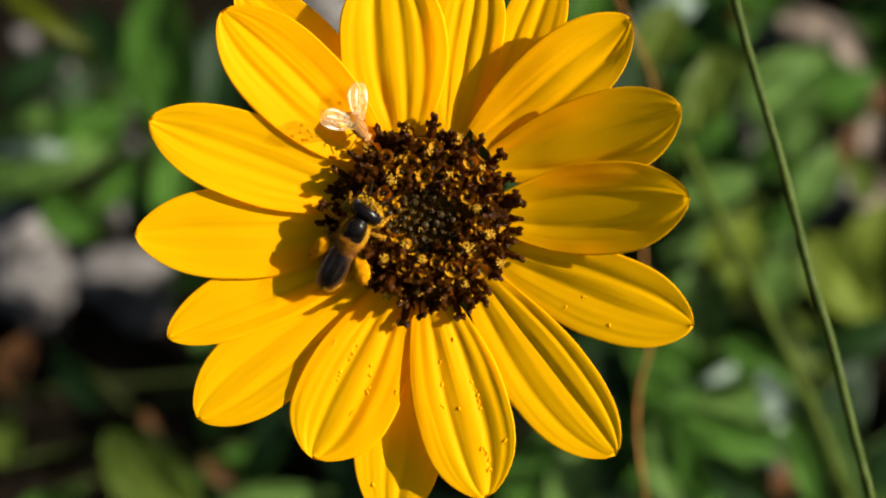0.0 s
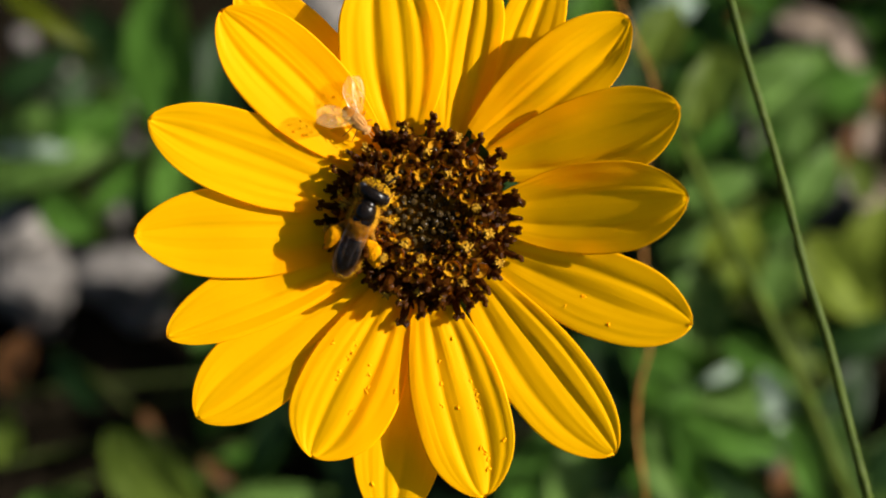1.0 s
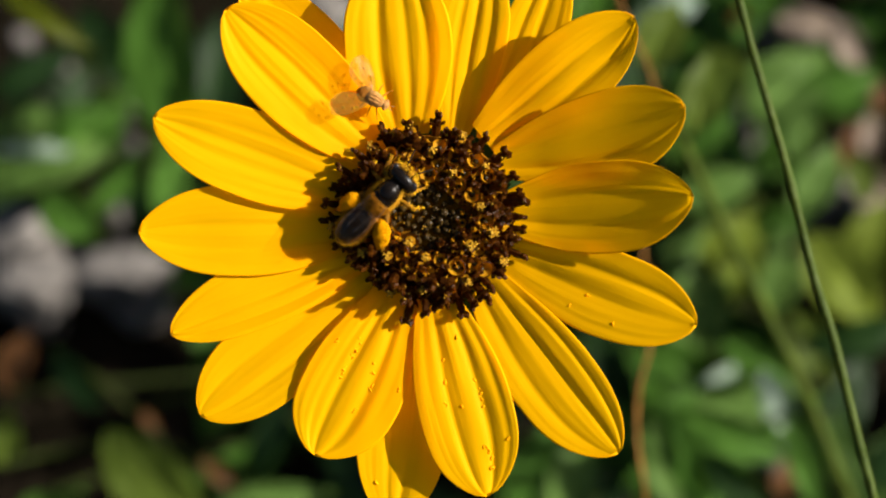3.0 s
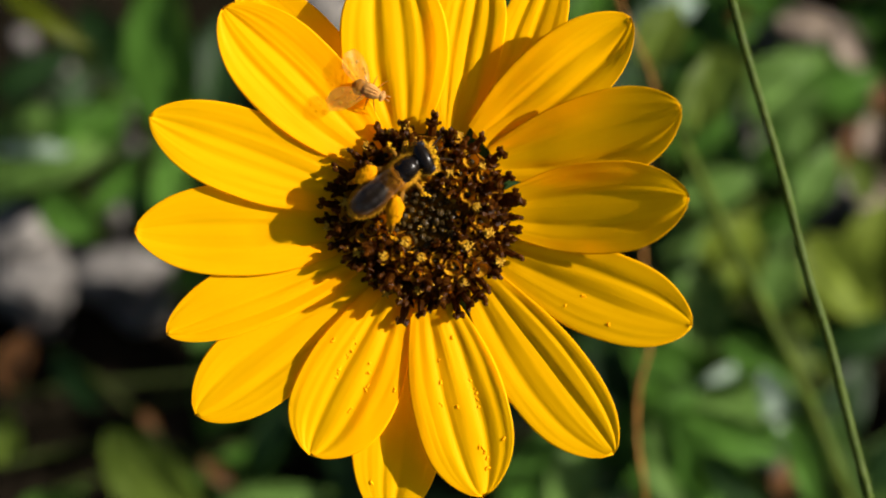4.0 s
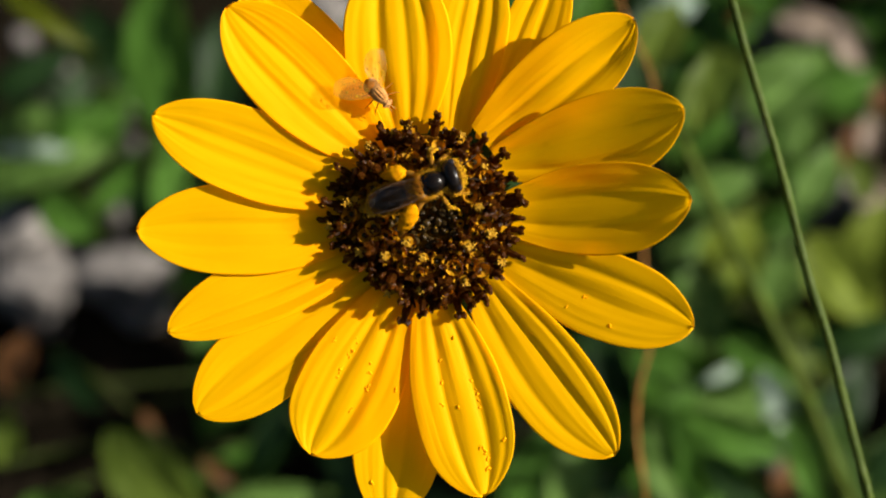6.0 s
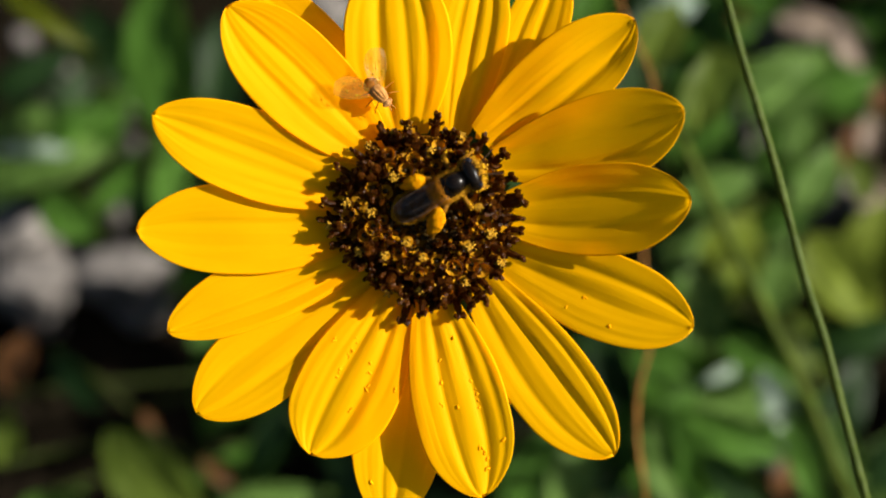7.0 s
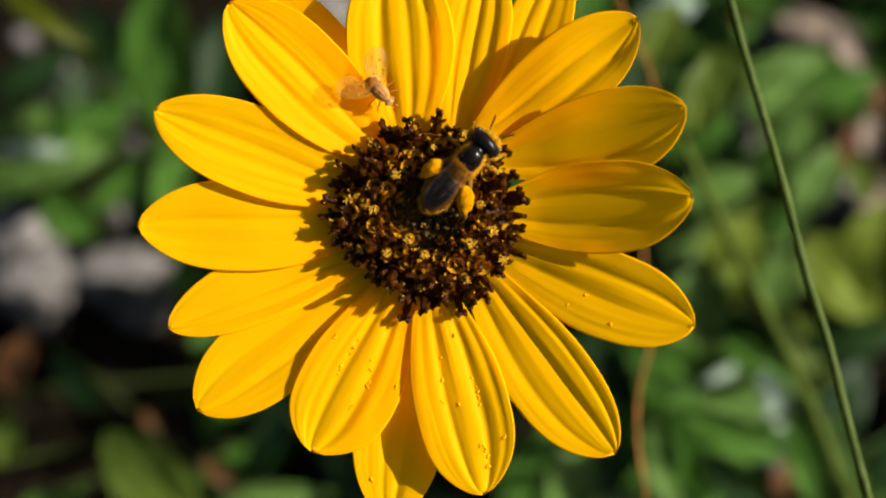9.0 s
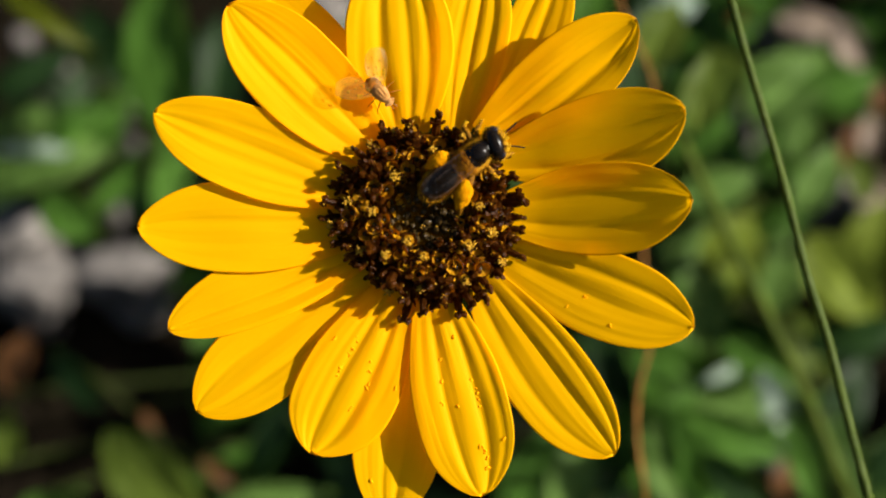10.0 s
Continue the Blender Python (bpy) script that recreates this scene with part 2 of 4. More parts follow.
def spikes(bm, spots, length, width, mat=0, droop=0.4, seed=1):
    """Fine hairs on (place, normal) pairs."""
    rnd = random.Random(seed)
    for p, nrm in spots:
        w = (nrm + Vector((rnd.uniform(-1, 1), rnd.uniform(-1, 1), rnd.uniform(-1, 1))) * droop).normalized()
        f = frame_of(w)
        s = length * rnd.uniform(0.6, 1.2)
        a = [bm.verts.new(p + f @ Vector((math.cos(t) * width, math.sin(t) * width, 0))) for t in (0, 2.1, 4.2)]
        tip = bm.verts.new(p + w * s)
        for k in range(3):
            bm.faces.new((a[k], a[(k + 1) % 3], tip)).material_index = mat


def spot(u, v, n):
    """World place n millimetres before the focal plane on the line of sight through (u, v) of that plane."""
    k = (REACH - n) / REACH
    return VIEW @ Vector((u * k * MM, v * k * MM, n * MM))


# ---- the sunflower ----
HEAD_U, HEAD_V = (-1.79, 3.46)
HEAD = VIEW @ Matrix.Translation((HEAD_U * MM, HEAD_V * MM, 0))
HEAD_INV = HEAD.inverted()
plant_base = Vector((HEAD_U * MM, 0.10, 0.0))
sunflower = tagged(new("sunflower"), "yellow sunflower in full bloom with a dark brown disc", "flower")
sunflower.location = plant_base
TO_PLANT = Matrix.Translation(-plant_base)


def head_spot(u, v, n):
    return HEAD_INV @ spot(u, v, n)


def rim(a):
    """The disc is a little uneven round its rim."""
    d = math.atan2(math.sin(a - 3.97), math.cos(a - 3.97))
    e = math.atan2(math.sin(a - 3.05), math.cos(a - 3.05))
    return 1 - 0.14 * math.exp(-(d / 0.42) ** 2) + 0.08 * math.exp(-(e / 0.45) ** 2) - 0.02 * (math.cos(a) > 0.8)


def dome(r):
    """Height of the disc's surface above the petals' plane, at r millimetres from its middle."""
    return 2.6 - 2.3 * (r / 9.2) ** 7 - 0.4 * math.exp(-(r / 3.0) ** 2)


bm = bmesh.new()
lathe(bm, [(-5.5 * MM, 1.6 * MM), (-4.5 * MM, 3 * MM), (-2.5 * MM, 7.2 * MM), (0, 8.9 * MM)] + [(dome(r) * MM, r * MM) for r in (9.1, 8.6, 7.6, 6.2, 4.8, 3.2, 1.6, 0.4)], 48, lump=0.02)
for v in bm.verts:
    k = rim(math.atan2(v.co.y, v.co.x))
    v.co.x, v.co.y = v.co.x * k, v.co.y * k
flower_head = part("flower_head", bm, CORE, sunflower, "domed dark brown disc of the flower")
flower_head.matrix_basis = TO_PLANT @ HEAD


def petal_width(t, tm, root):
    if t < tm:
        return root + (1 - root) * math.sin(math.pi / 2 * t / tm)
    x = (t - tm) / (1 - tm)
    return (1 - x ** 2.7) ** 0.74 * 0.985 + 0.015


def petal(base, tip, wide_a, wide_b, tm, lift, rise, arch, cup, seed, creases, root=0.42, keel=0.0, twist=0.0, climb=1.0):
    """A ray petal from base to tip; wide_a and wide_b are its half widths, lift, rise and arch its heights, creases (place across, depth, spread)."""
    L, S = 44, 44
    b, t0 = Vector(base), Vector(tip)
    axis = (t0 - b)
    side = Vector((-axis.y, axis.x)).normalized()
    bm = bmesh.new()
    uv = bm.loops.layers.uv.new("UVMap")
    grid = []
    off = Vector((seed * 3.1, 0, 0))
    for i in range(L + 1):
        t = i / L
        mid = b + axis * t
        w = petal_width(t, tm, root)
        env = min(1, t * 5) * (1 - t ** 9)
        row = []
        for j in range(S + 1):
            s = -1 + 2 * j / S
            half = (wide_a if s > 0 else wide_b) * w
            wob = 1 + 0.03 * noise.noise(Vector((t * 3, s, 0)) + off)
            p = mid + side * s * half * wob
            if i == L:
                p = p - axis.normalized() * (0.35 * (1 - abs(s)) + 0.1)
            n = lift + rise * t ** climb + arch * math.sin(math.pi * t) + cup * s * s * env
            drift = 0.05 * noise.noise(Vector((t * 2.5, 7, seed)))
            g = -sum(h * math.exp(-math.sqrt((s - c - drift) ** 2 + 0.0009) / q) for c, h, q in creases)
            n += env * (g + 0.07 * noise.noise(Vector((t * 1.3, s * 8.5, seed * 1.7))) + 0.035 * noise.noise(Vector((t * 2, s * 19, seed * 2.3)))) + 0.35 * noise.noise(Vector((t * 2.2, s * 0.8, 5)) + off) + 0.05 * noise.noise(Vector((t * 5, s * 3.2, 9)) + off)
            n += twist * s * min(1, t * 1.8) * (1 - t ** 4)
            n += keel * abs(s + 0.12) * min(1, t * 1.6) * (1 - t ** 6)
            row.append(bm.verts.new(head_spot(p.x, p.y, n)))
        grid.append(row)
    for i in range(L):
        for j in range(S):
            f = bm.faces.new((grid[i][j], grid[i + 1][j], grid[i + 1][j + 1], grid[i][j + 1]))
            for lp, (a, c) in zip(f.loops, ((i, j), (i + 1, j), (i + 1, j + 1), (i, j + 1))):
                lp[uv].uv = (c / S + seed, a / L)
    # a rolled rim gives the blade its thickness
    rim = [grid[i][0] for i in range(L + 1)] + grid[L][1:] + [grid[i][S] for i in range(L - 1, -1, -1)]
    centre = head_spot(*(b + axis * 0.5), lift + rise * 0.5)
    low = [bm.verts.new(v.co + (centre - v.co).normalized() * 0.00009 + Vector((0, 0, -0.00008))) for v in rim]
    for k in range(len(rim) - 1):
        f = bm.faces.new((rim[k], low[k], low[k + 1], rim[k + 1]))
        f.material_index = 1
        for lp in f.loops:
            lp[uv].uv = (0.02 + seed, 0.9)
    bmesh.ops.recalc_face_normals(bm, faces=bm.faces)
    return part("petal", bm, [PETAL, PETAL_EDGE], flower_head)


# base, tip, half widths (anticlockwise side first), widest at, lift, rise, arch, cup, seed, creases
petal((-5.82, 11.51), (-22.21, 29.14), 4.33, 4.58, 0.5, -1.8, 1.5, 0.4, 0.3, 1, ((0.3, 0.2, 0.2), (-0.3, 0.2, 0.2)))
petal((-7.18, 10.27), (-24.00, 26.60), 5.44, 5.1, 0.5, 0.9, 3.8, 0.4, 0.5, 2, ((0.47, 0.38, 0.16), (-0.1, 0.42, 0.16), (-0.52, 0.14, 0.12)))
petal((-8.91, 6.12), (-32.1, 14.7), 5.1, 4.6, 0.5, 0.9, 3.4, 0.4, 0.3, 3, ((0.3, 0.34, 0.16), (-0.06, 0.34, 0.13), (-0.5, 0.1, 0.12)))
petal((-9.22, 2.23), (-33.78, 2.10), 5.07, 5.07, 0.5, 0.5, 2.8, 0.3, 0.2, 4, ((-0.14, 0.28, 0.14), (0.28, 0.16, 0.14)))
petal((-8.60, -0.68), (-30.31, -9.22), 3.3, 4.33, 0.5, 0.5, 1.9, 0.3, 0.2, 5, ((0.0, 0.38, 0.14), (0.5, 0.45, 0.14)))
petal((-7.36, -3.03), (-27.10, -18.19), 4.65, 5.20, 0.6, 0.2, 1.0, 0.3, 0.2, 6, ((-0.36, 0.36, 0.15), (0.36, 0.4, 0.15)))
petal((-3.03, -5.51), (-5.82, -30.25), 4.83, 5.2, 0.55, -1.0, 1.7, 0.3, 0.2, 7, ((-0.28, 0.3, 0.16), (0.12, 0.7, 0.18)))
petal((-5.20, -4.58), (-14.54, -22.70), 6.00, 5.32, 0.6, 0.7, 0.8, 0.7, -0.3, 8, ((-0.18, 0.8, 0.15), (0.34, 0.75, 0.2), (-0.46, 0.3, 0.1), (0.7, 0.2, 0.12)))
petal((4.08, -3.03), (18.87, -22.64), 4.05, 5.65, 0.55, 0.3, 4.9, 0.5, 0.0, 9, ((-0.52, 0.62, 0.2), (0.06, 0.62, 0.2), (0.66, 0.42, 0.14)), 0.42, 0, 0.5)
petal((-1.18, -5.20), (4.45, -27.28), 5.32, 5.20, 0.56, 0.8, 2.2, 0.8, -0.1, 10, ((-0.26, 0.62, 0.18), (0.38, 0.74, 0.18), (-0.62, 0.16, 0.1), (0.76, 0.2, 0.1)), 0.42, 0, 0.4)
petal((5.94, -0.25), (27.53, -8.60), 4.58, 5.07, 0.55, 0.1, 5.4, 0.7, 0.0, 11, ((-0.16, 0.6, 0.22), (0.42, 0.6, 0.18)), 0.36, 0, 0.5)
petal((5.57, 9.65), (26.42, 15.53), 4.21, 5.6, 0.55, 0.1, 8.2, 0.2, 0.2, 12, ((-0.54, 0.8, 0.13), (0.02, 0.25, 0.2)), 0.36, 0.1, 0.0, 1.2)
petal((5.94, 4.08), (27.28, 5.57), 4.70, 5.57, 0.5, 1.1, 8.4, 0.2, 0.2, 13, ((0.24, 0.6, 0.16), (-0.42, 0.55, 0.18)), 0.38, 0.1, 0.3, 1.4)
petal((4.08, 12.12), (20.91, 25.36), 4.33, 4.95, 0.5, 0.0, 5.2, 0.3, 0.2, 14, ((-0.44, 0.9, 0.16), (0.07, 0.6, 0.2)), 0.42, 0, 0.45)
petal((4.60, 11.69), (12.60, 31.92), 3.10, 4.08, 0.5, -1.7, 4.0, 0.4, 0.0, 15, ((0.35, 0.5, 0.2), (-0.2, 0.8, 0.2), (-0.6, 0.4, 0.15)))
petal((0.90, 12.74), (4.30, 32.23), 4.40, 4.20, 0.5, -1.2, 3.0, 0.4, 0.0, 16, ((0.3, 0.4, 0.14), (-0.1, 0.7, 0.16), (-0.5, 0.7, 0.16)))
petal((-4.27, 12.43), (-5.82, 31.61), 6.06, 5.94, 0.5, -0.1, 2.8, 0.5, 0.1, 17, ((0.36, 1.0, 0.17), (-0.17, 0.7, 0.16), (-0.54, 0.55, 0.14), (0.7, 0.2, 0.1)))


# pollen fallen on the petals
tree = BVHTree.FromPolygons(*(lambda obs: ([v.co.copy() for o in obs for v in o.data.vertices],
                              [[i + k for i in p.vertices] for o, k in zip(obs, np.cumsum([0] + [len(o.data.vertices) for o in obs])) for p in o.data.polygons]))([o for o in flower_head.children]))
SPECKS = ((-9.34, -9.84), (-9.59, -10.52), (-9.96, -11.14), (-10.27, -11.82), (-11.01, -12.93), (-11.38, -13.36), (-11.51, -14.04), (-8.17, -13.55), (-8.23, -14.97), (-10.08, -17.57), (-11.88, -9.96), (-7.92, -12.31), (-8.41, -15.40), (-10.33, -17.82),
          (3.09, -14.29), (3.40, -15.40), (3.65, -15.90), (3.84, -16.33), (4.02, -17.26), (4.21, -21.71), (4.52, -22.21), (4.83, -22.95), (4.89, -23.82), (4.70, -24.31), (-0.25, -14.66), (-0.06, -17.01), (1.48, -17.26), (6.74, -20.85), (0.99, -9.90), (-0.49, -12.31),
          (15.65, -5.07), (15.28, -5.26), (18.00, -8.48), (13.36, -6.43), (-7.67, -25.43), (-5.20, -15.40))
bm = bmesh.new()
rnd = random.Random(15)
eye_in_head = HEAD_INV @ EYE
for u, v in SPECKS:
    way = (head_spot(u, v, 0) - eye_in_head).normalized()
    at, nrm, _, _ = tree.ray_cast(eye_in_head, way)
    if at is None:
        continue
    for k in range(rnd.randint(1, 2)):
        egg(bm, at + Vector((rnd.uniform(-1, 1), rnd.uniform(-1, 1), 0)) * 0.00022, rnd.uniform(0.35, 0.85) * MM, rnd.uniform(0.10, 0.18) * MM, Vector((rnd.uniform(-1, 1), rnd.uniform(-1, 1), 0.4)), 7, 5, lump=0.3, seed=k)
tagged(part("pollen", bm, CRUMB, flower_head, "crumbs of orange pollen on the petals"), kind="stuff")


def bract(angle, length, width):
    bm = bmesh.new()
    uv = bm.loops.layers.uv.new("UVMap")
    rows = []
    c, s = math.cos(angle), math.sin(angle)
    for i in range(11):
        t = i / 10
        w = width * math.sin(math.pi * (0.25 + 0.75 * t)) ** 0.8
        r = 7.0 + length * t
        rows.append([bm.verts.new(Vector((c * r - s * w * k, s * r + c * w * k, -2.4 - 2.2 * t + 0.5 * abs(k))) * MM) for k in (-1, -0.5, 0, 0.5, 1)])
    for i in range(10):
        for j in range(4):
            f = bm.faces.new((rows[i][j], rows[i + 1][j], rows[i + 1][j + 1], rows[i][j + 1]))
            for lp, (a, b) in zip(f.loops, ((i, j), (i + 1, j), (i + 1, j + 1), (i, j + 1))):
                lp[uv].uv = (b / 2 - 1, a / 10)
    part("bract", bm, BRACT, flower_head, "pointed green bract")


for k in range(16):
    bract(2 * math.pi * (k + 0.4) / 16, 8.5, 2.3)


# florets of the disc
FLORET_MATS = [MAROON, TUBE, BUD, STIGMA]


def lobes(bm, height, inner, outer, count, lift, mat, width=0.5, turn=0.0):
    """A ring of pointed lobes that flare from a tube's mouth."""
    for k in range(count):
        a = 2 * math.pi * k / count + turn
        d, e = Vector((math.cos(a), math.sin(a), 0)), Vector((-math.sin(a), math.cos(a), 0))
        z = Vector((0, 0, 1))
        w = inner * width * 2.0
        p = [d * inner - e * w * 0.6 + z * height, d * inner + e * w * 0.6 + z * height,
             d * (inner + outer) / 2 + e * w * 0.62 + z * (height + lift * 0.7), d * outer + z * (height + lift),
             d * (inner + outer) / 2 - e * w * 0.62 + z * (height + lift * 0.7)]
        top = [bm.verts.new(q * MM) for q in p]
        low = [bm.verts.new((q * 0.96 - z * 0.14) * MM) for q in p]
        bm.faces.new(top).material_index = mat
        bm.faces.new(low[::-1]).material_index = mat
        for i in range(5):
            bm.faces.new((top[i], low[i], low[(i + 1) % 5], top[(i + 1) % 5])).material_index = mat


def mm_rows(rows):
    return [(h * MM, r * MM) for h, r in rows]


def anther(bm, rnd, foot, top, fork=0.5, dust=3):
    """A dark anther column with two curled stigma branches and a little pollen."""
    lean = Vector((rnd.uniform(-0.12, 0.12), rnd.uniform(-0.12, 0.12), 0))
    tube(bm, [(lean * k + Vector((0, 0, foot + (top - foot) * k))) * MM for k in (0, 0.35, 0.7, 1)], [0.27 * MM, 0.33 * MM, 0.36 * MM, 0.26 * MM], 7, 0)
    turn = rnd.uniform(0, 6.28)
    for sgn in (-1, 1):
        d = Vector((math.cos(turn), math.sin(turn), 0)) * sgn
        c = lean + Vector((0, 0, top))
        r = fork * rnd.uniform(0.7, 1.2)
        tube(bm, [(c + d * q * r + Vector((0, 0, h))) * MM for q, h in ((0.1, -0.1), (0.35, 0.35), (0.85, 0.5), (1.15, 0.25), (1.05, -0.02))], [0.2 * MM, 0.22 * MM, 0.22 * MM, 0.2 * MM, 0.12 * MM], 6, 0)
    for k in range(dust):
        a, q = rnd.uniform(0, 6.28), rnd.uniform(0.1, 0.45)
        egg(bm, (lean + Vector((math.cos(a) * q, math.sin(a) * q, top + rnd.uniform(-0.3, 0.35)))) * MM, 0.2 * MM, 0.09 * MM, sides=5, steps=4, mat=3)


def open_cup(bm, rnd, wide, high, claws):
    """A corolla seen into: amber walls, a dark lip and mouth, lobes on part of the lip."""
    lathe(bm, mm_rows([(-0.8, 0.3), (0.3, 0.42), (high * 0.75, 0.52 * wide), (high - 0.1, 0.58 * wide), (high, 0.60 * wide)]), 10, mat=1, capped=False)
    lathe(bm, mm_rows([(high, 0.60 * wide), (high + 0.05, 0.55 * wide), (high - 0.02, 0.51 * wide)]), 10, mat=0, capped=False)
    lathe(bm, mm_rows([(high - 0.02, 0.51 * wide), (high - 0.22, 0.44 * wide), (high - 0.38, 0.32 * wide), (high - 0.5, 0.2 * wide)]), 10, mat=1, capped=False)
    egg(bm, Vector((0.12, 0.05, high - 0.42)) * MM, 0.5 * MM, 0.2 * wide * MM, Vector((0.3, 0, 1)), 6, 4, mat=2)
    start = rnd.uniform(0, 6.28)
    for k in range(claws):
        a = start + 1.256 * k
        d, e = Vector((math.cos(a), math.sin(a), 0)), Vector((-math.sin(a), math.cos(a), 0))
        tube(bm, [(d * q * wide + e * 0.04 + Vector((0, 0, h))) * MM for q, h in ((0.50, high - 0.1), (0.66, high + 0.14), (0.84, high + 0.16), (0.94, high - 0.02))], [0.19 * MM, 0.2 * MM, 0.16 * MM, 0.07 * MM], 6, 0)


def yellow_star(bm, rnd, height, reach):
    """A ragged yellow star: pollen pushed up on the stigma."""
    for k in range(rnd.randint(4, 7)):
        a, w = k * 1.05 + rnd.uniform(-0.5, 0.5), reach * rnd.uniform(0.4, 1.15)
        z = rnd.uniform(-0.3, 0.2)
        tube(bm, [Vector((0, 0, height)) * MM, Vector((math.cos(a) * w * 0.6, math.sin(a) * w * 0.6, height + 0.12)) * MM, Vector((math.cos(a) * w, math.sin(a) * w, height + z)) * MM], [0.12 * MM, 0.10 * MM, 0.05 * MM], 5, 3)
    for k in range(11):
        a, q = rnd.uniform(0, 6.28), reach * rnd.random() ** 0.6
        egg(bm, Vector((math.cos(a) * q, math.sin(a) * q, height + rnd.uniform(-0.15, 0.22))) * MM, rnd.uniform(0.12, 0.24) * MM, 0.085 * MM, sides=5, steps=4, mat=3)


def floret_mesh(kind, seed):
    bm = bmesh.new()
    rnd = random.Random(seed)
    if kind == "anther":        # long dark column with a forked tip
        lathe(bm, mm_rows([(-1.0, 0.34), (0.5, 0.42), (1.0, 0.5)]), 8, mat=0, lump=0.15, seed=seed)
        lobes(bm, 0.95, 0.44, 0.66, 5, 0.25, 0, turn=rnd.random())
        anther(bm, rnd, 0.6, 2.1 + rnd.uniform(-0.2, 0.3), 0.34, rnd.choice((1, 3, 6)))
    elif kind == "lobed":       # five dark flared lobes round a short column
        h = 1.5 + rnd.uniform(-0.1, 0.3)
        lathe(bm, mm_rows([(-0.9, 0.32), (0.3, 0.40), (h * 0.7, 0.44), (h, 0.46)]), 8, mat=0)
        lobes(bm, h, 0.42, 0.86, 5, rnd.uniform(-0.05, 0.3), 0, turn=rnd.random())
        anther(bm, rnd, h - 0.3, h + 0.5, 0.28, 2)
    elif kind == "cup":         # open amber cup
        open_cup(bm, rnd, rnd.uniform(0.95, 1.15), 1.3 + rnd.uniform(-0.1, 0.15), rnd.choice((1, 2, 2, 3)))
    elif kind == "star":        # with a yellow star of stigma and pollen
        lathe(bm, mm_rows([(-0.8, 0.3), (0.5, 0.38), (1.2, 0.46)]), 8, mat=1)
        lobes(bm, 1.15, 0.44, 0.74, 5, 0.1, 0, turn=rnd.random())
        lathe(bm, mm_rows([(1.1, 0.2), (1.8, 0.24), (2.05, 0.14)]), 7, mat=0)
        yellow_star(bm, rnd, 2.05, rnd.uniform(0.38, 0.56))
    elif kind == "knob":        # closed amber bud with a dark tip
        lathe(bm, mm_rows([(-0.6, 0.3), (0.2, 0.44), (0.7, 0.50), (1.0, 0.42), (1.2, 0.22)]), 8, mat=1, lump=0.25, seed=seed)
        lobes(bm, 1.1, 0.16, 0.36, 5, 0.16, 0, turn=rnd.random())
    else:                       # small dark closed bud of the middle
        lathe(bm, mm_rows([(-0.6, 0.28), (0.2, 0.38), (0.6, 0.42), (0.95, 0.30), (1.12, 0.12)]), 8, mat=2, lump=0.3, seed=seed)
        if seed % 2:
            lobes(bm, 0.85, 0.16, 0.42, 5, 0.28, 2, turn=rnd.random())
        for k in range(rnd.choice((0, 0, 1, 3))):
            egg(bm, Vector((rnd.uniform(-0.3, 0.3), rnd.uniform(-0.3, 0.3), rnd.uniform(0.95, 1.2))) * MM, 0.2 * MM, 0.09 * MM, sides=5, steps=4, mat=3)
    me = bpy.data.meshes.new("floret")
    bm.to_mesh(me)
    bm.free()
    for m in FLORET_MATS:
        me.materials.append(m)
    return me


def scale_mesh(seed):
    """A pointed amber scale that stands between the florets."""
    bm = bmesh.new()
    rnd = random.Random(seed)
    rows = []
    for i in range(6):
        t = i / 5
        w = 0.55 * (1 - t ** 2.2) + 0.03
        rows.append([bm.verts.new(Vector((0.25 * (s * s) + 0.15 * t * t, s * w, -0.6 + 2.0 * t + rnd.uniform(-0.03, 0.03))) * MM) for s in (-1, -0.5, 0, 0.5, 1)])
    for a, b in zip(rows, rows[1:]):
        for k in range(4):
            bm.faces.new((a[k], a[k + 1], b[k + 1], b[k]))
    me = bpy.data.meshes.new("scale")
    bm.to_mesh(me)
    bm.free()
    me.materials.append(TUBE)
    return me


FLORETS = {kind: [floret_mesh(kind, 10 * k + i) for i in range(7)] for k, kind in enumerate(("anther", "lobed", "cup", "star", "knob", "bud"))}
SCALES = [scale_mesh(k) for k in range(3)]


def set_floret(mesh, name, r, a, size, tilt, spin, sink=0.2):
    ob = new(name, mesh)
    ob.parent = flower_head
    f = r / 8.95
    r_in = r * (1 + (rim(a) - 1) * f)
    ob.matrix_basis = Matrix.Translation(Vector((math.cos(a) * r_in, math.sin(a) * r_in, dome(r) - sink)) * MM) @ Matrix.Rotation(a, 4, "Z") @ Matrix.Rotation(tilt, 4, "Y") @ Matrix.Rotation(spin, 4, "Z") @ Matrix.Scale(size, 4)


# yellow stars and long anthers that stand out, by their place on the disc (mm across, mm up)
STARS = ((5.5, 1.0), (4.2, -2.9), (6.6, -1.7), (-0.4, -4.3), (-0.7, -7.5), (-4.0, -7.8), (-4.9, -4.5), (-7.2, -3.8), (-8.9, -0.9), (3.7, -6.3), (7.7, -4.7), (-2.0, -2.6), (0.4, 6.4), (2.5, 4.5), (-3.6, 4.2), (5.7, 5.0), (3.6, 8.5), (-7.5, 1.3), (-5.4, 0.4), (-5.9, 7.2), (-1.9, 9.4), (-3.2, 8.0))
LONG = ((-2.4, 10.6, 0.9), (3.3, 10.6, 0.5), (-7.6, 6.9, 0.9), (-8.9, 4.8, 1.1), (-9.9, 1.3, 1.1), (-9.3, -1.6, 0.9), (8.3, 4.0, 0.8), (8.9, 0.0, 0.8), (4.8, -9.8, 1.0), (-0.4, -10.3, 0.9), (5.9, 8.2, 0.9), (-8.5, -4.6, 0.8), (-6.2, -8.0, 0.8))
rnd = random.Random(5)
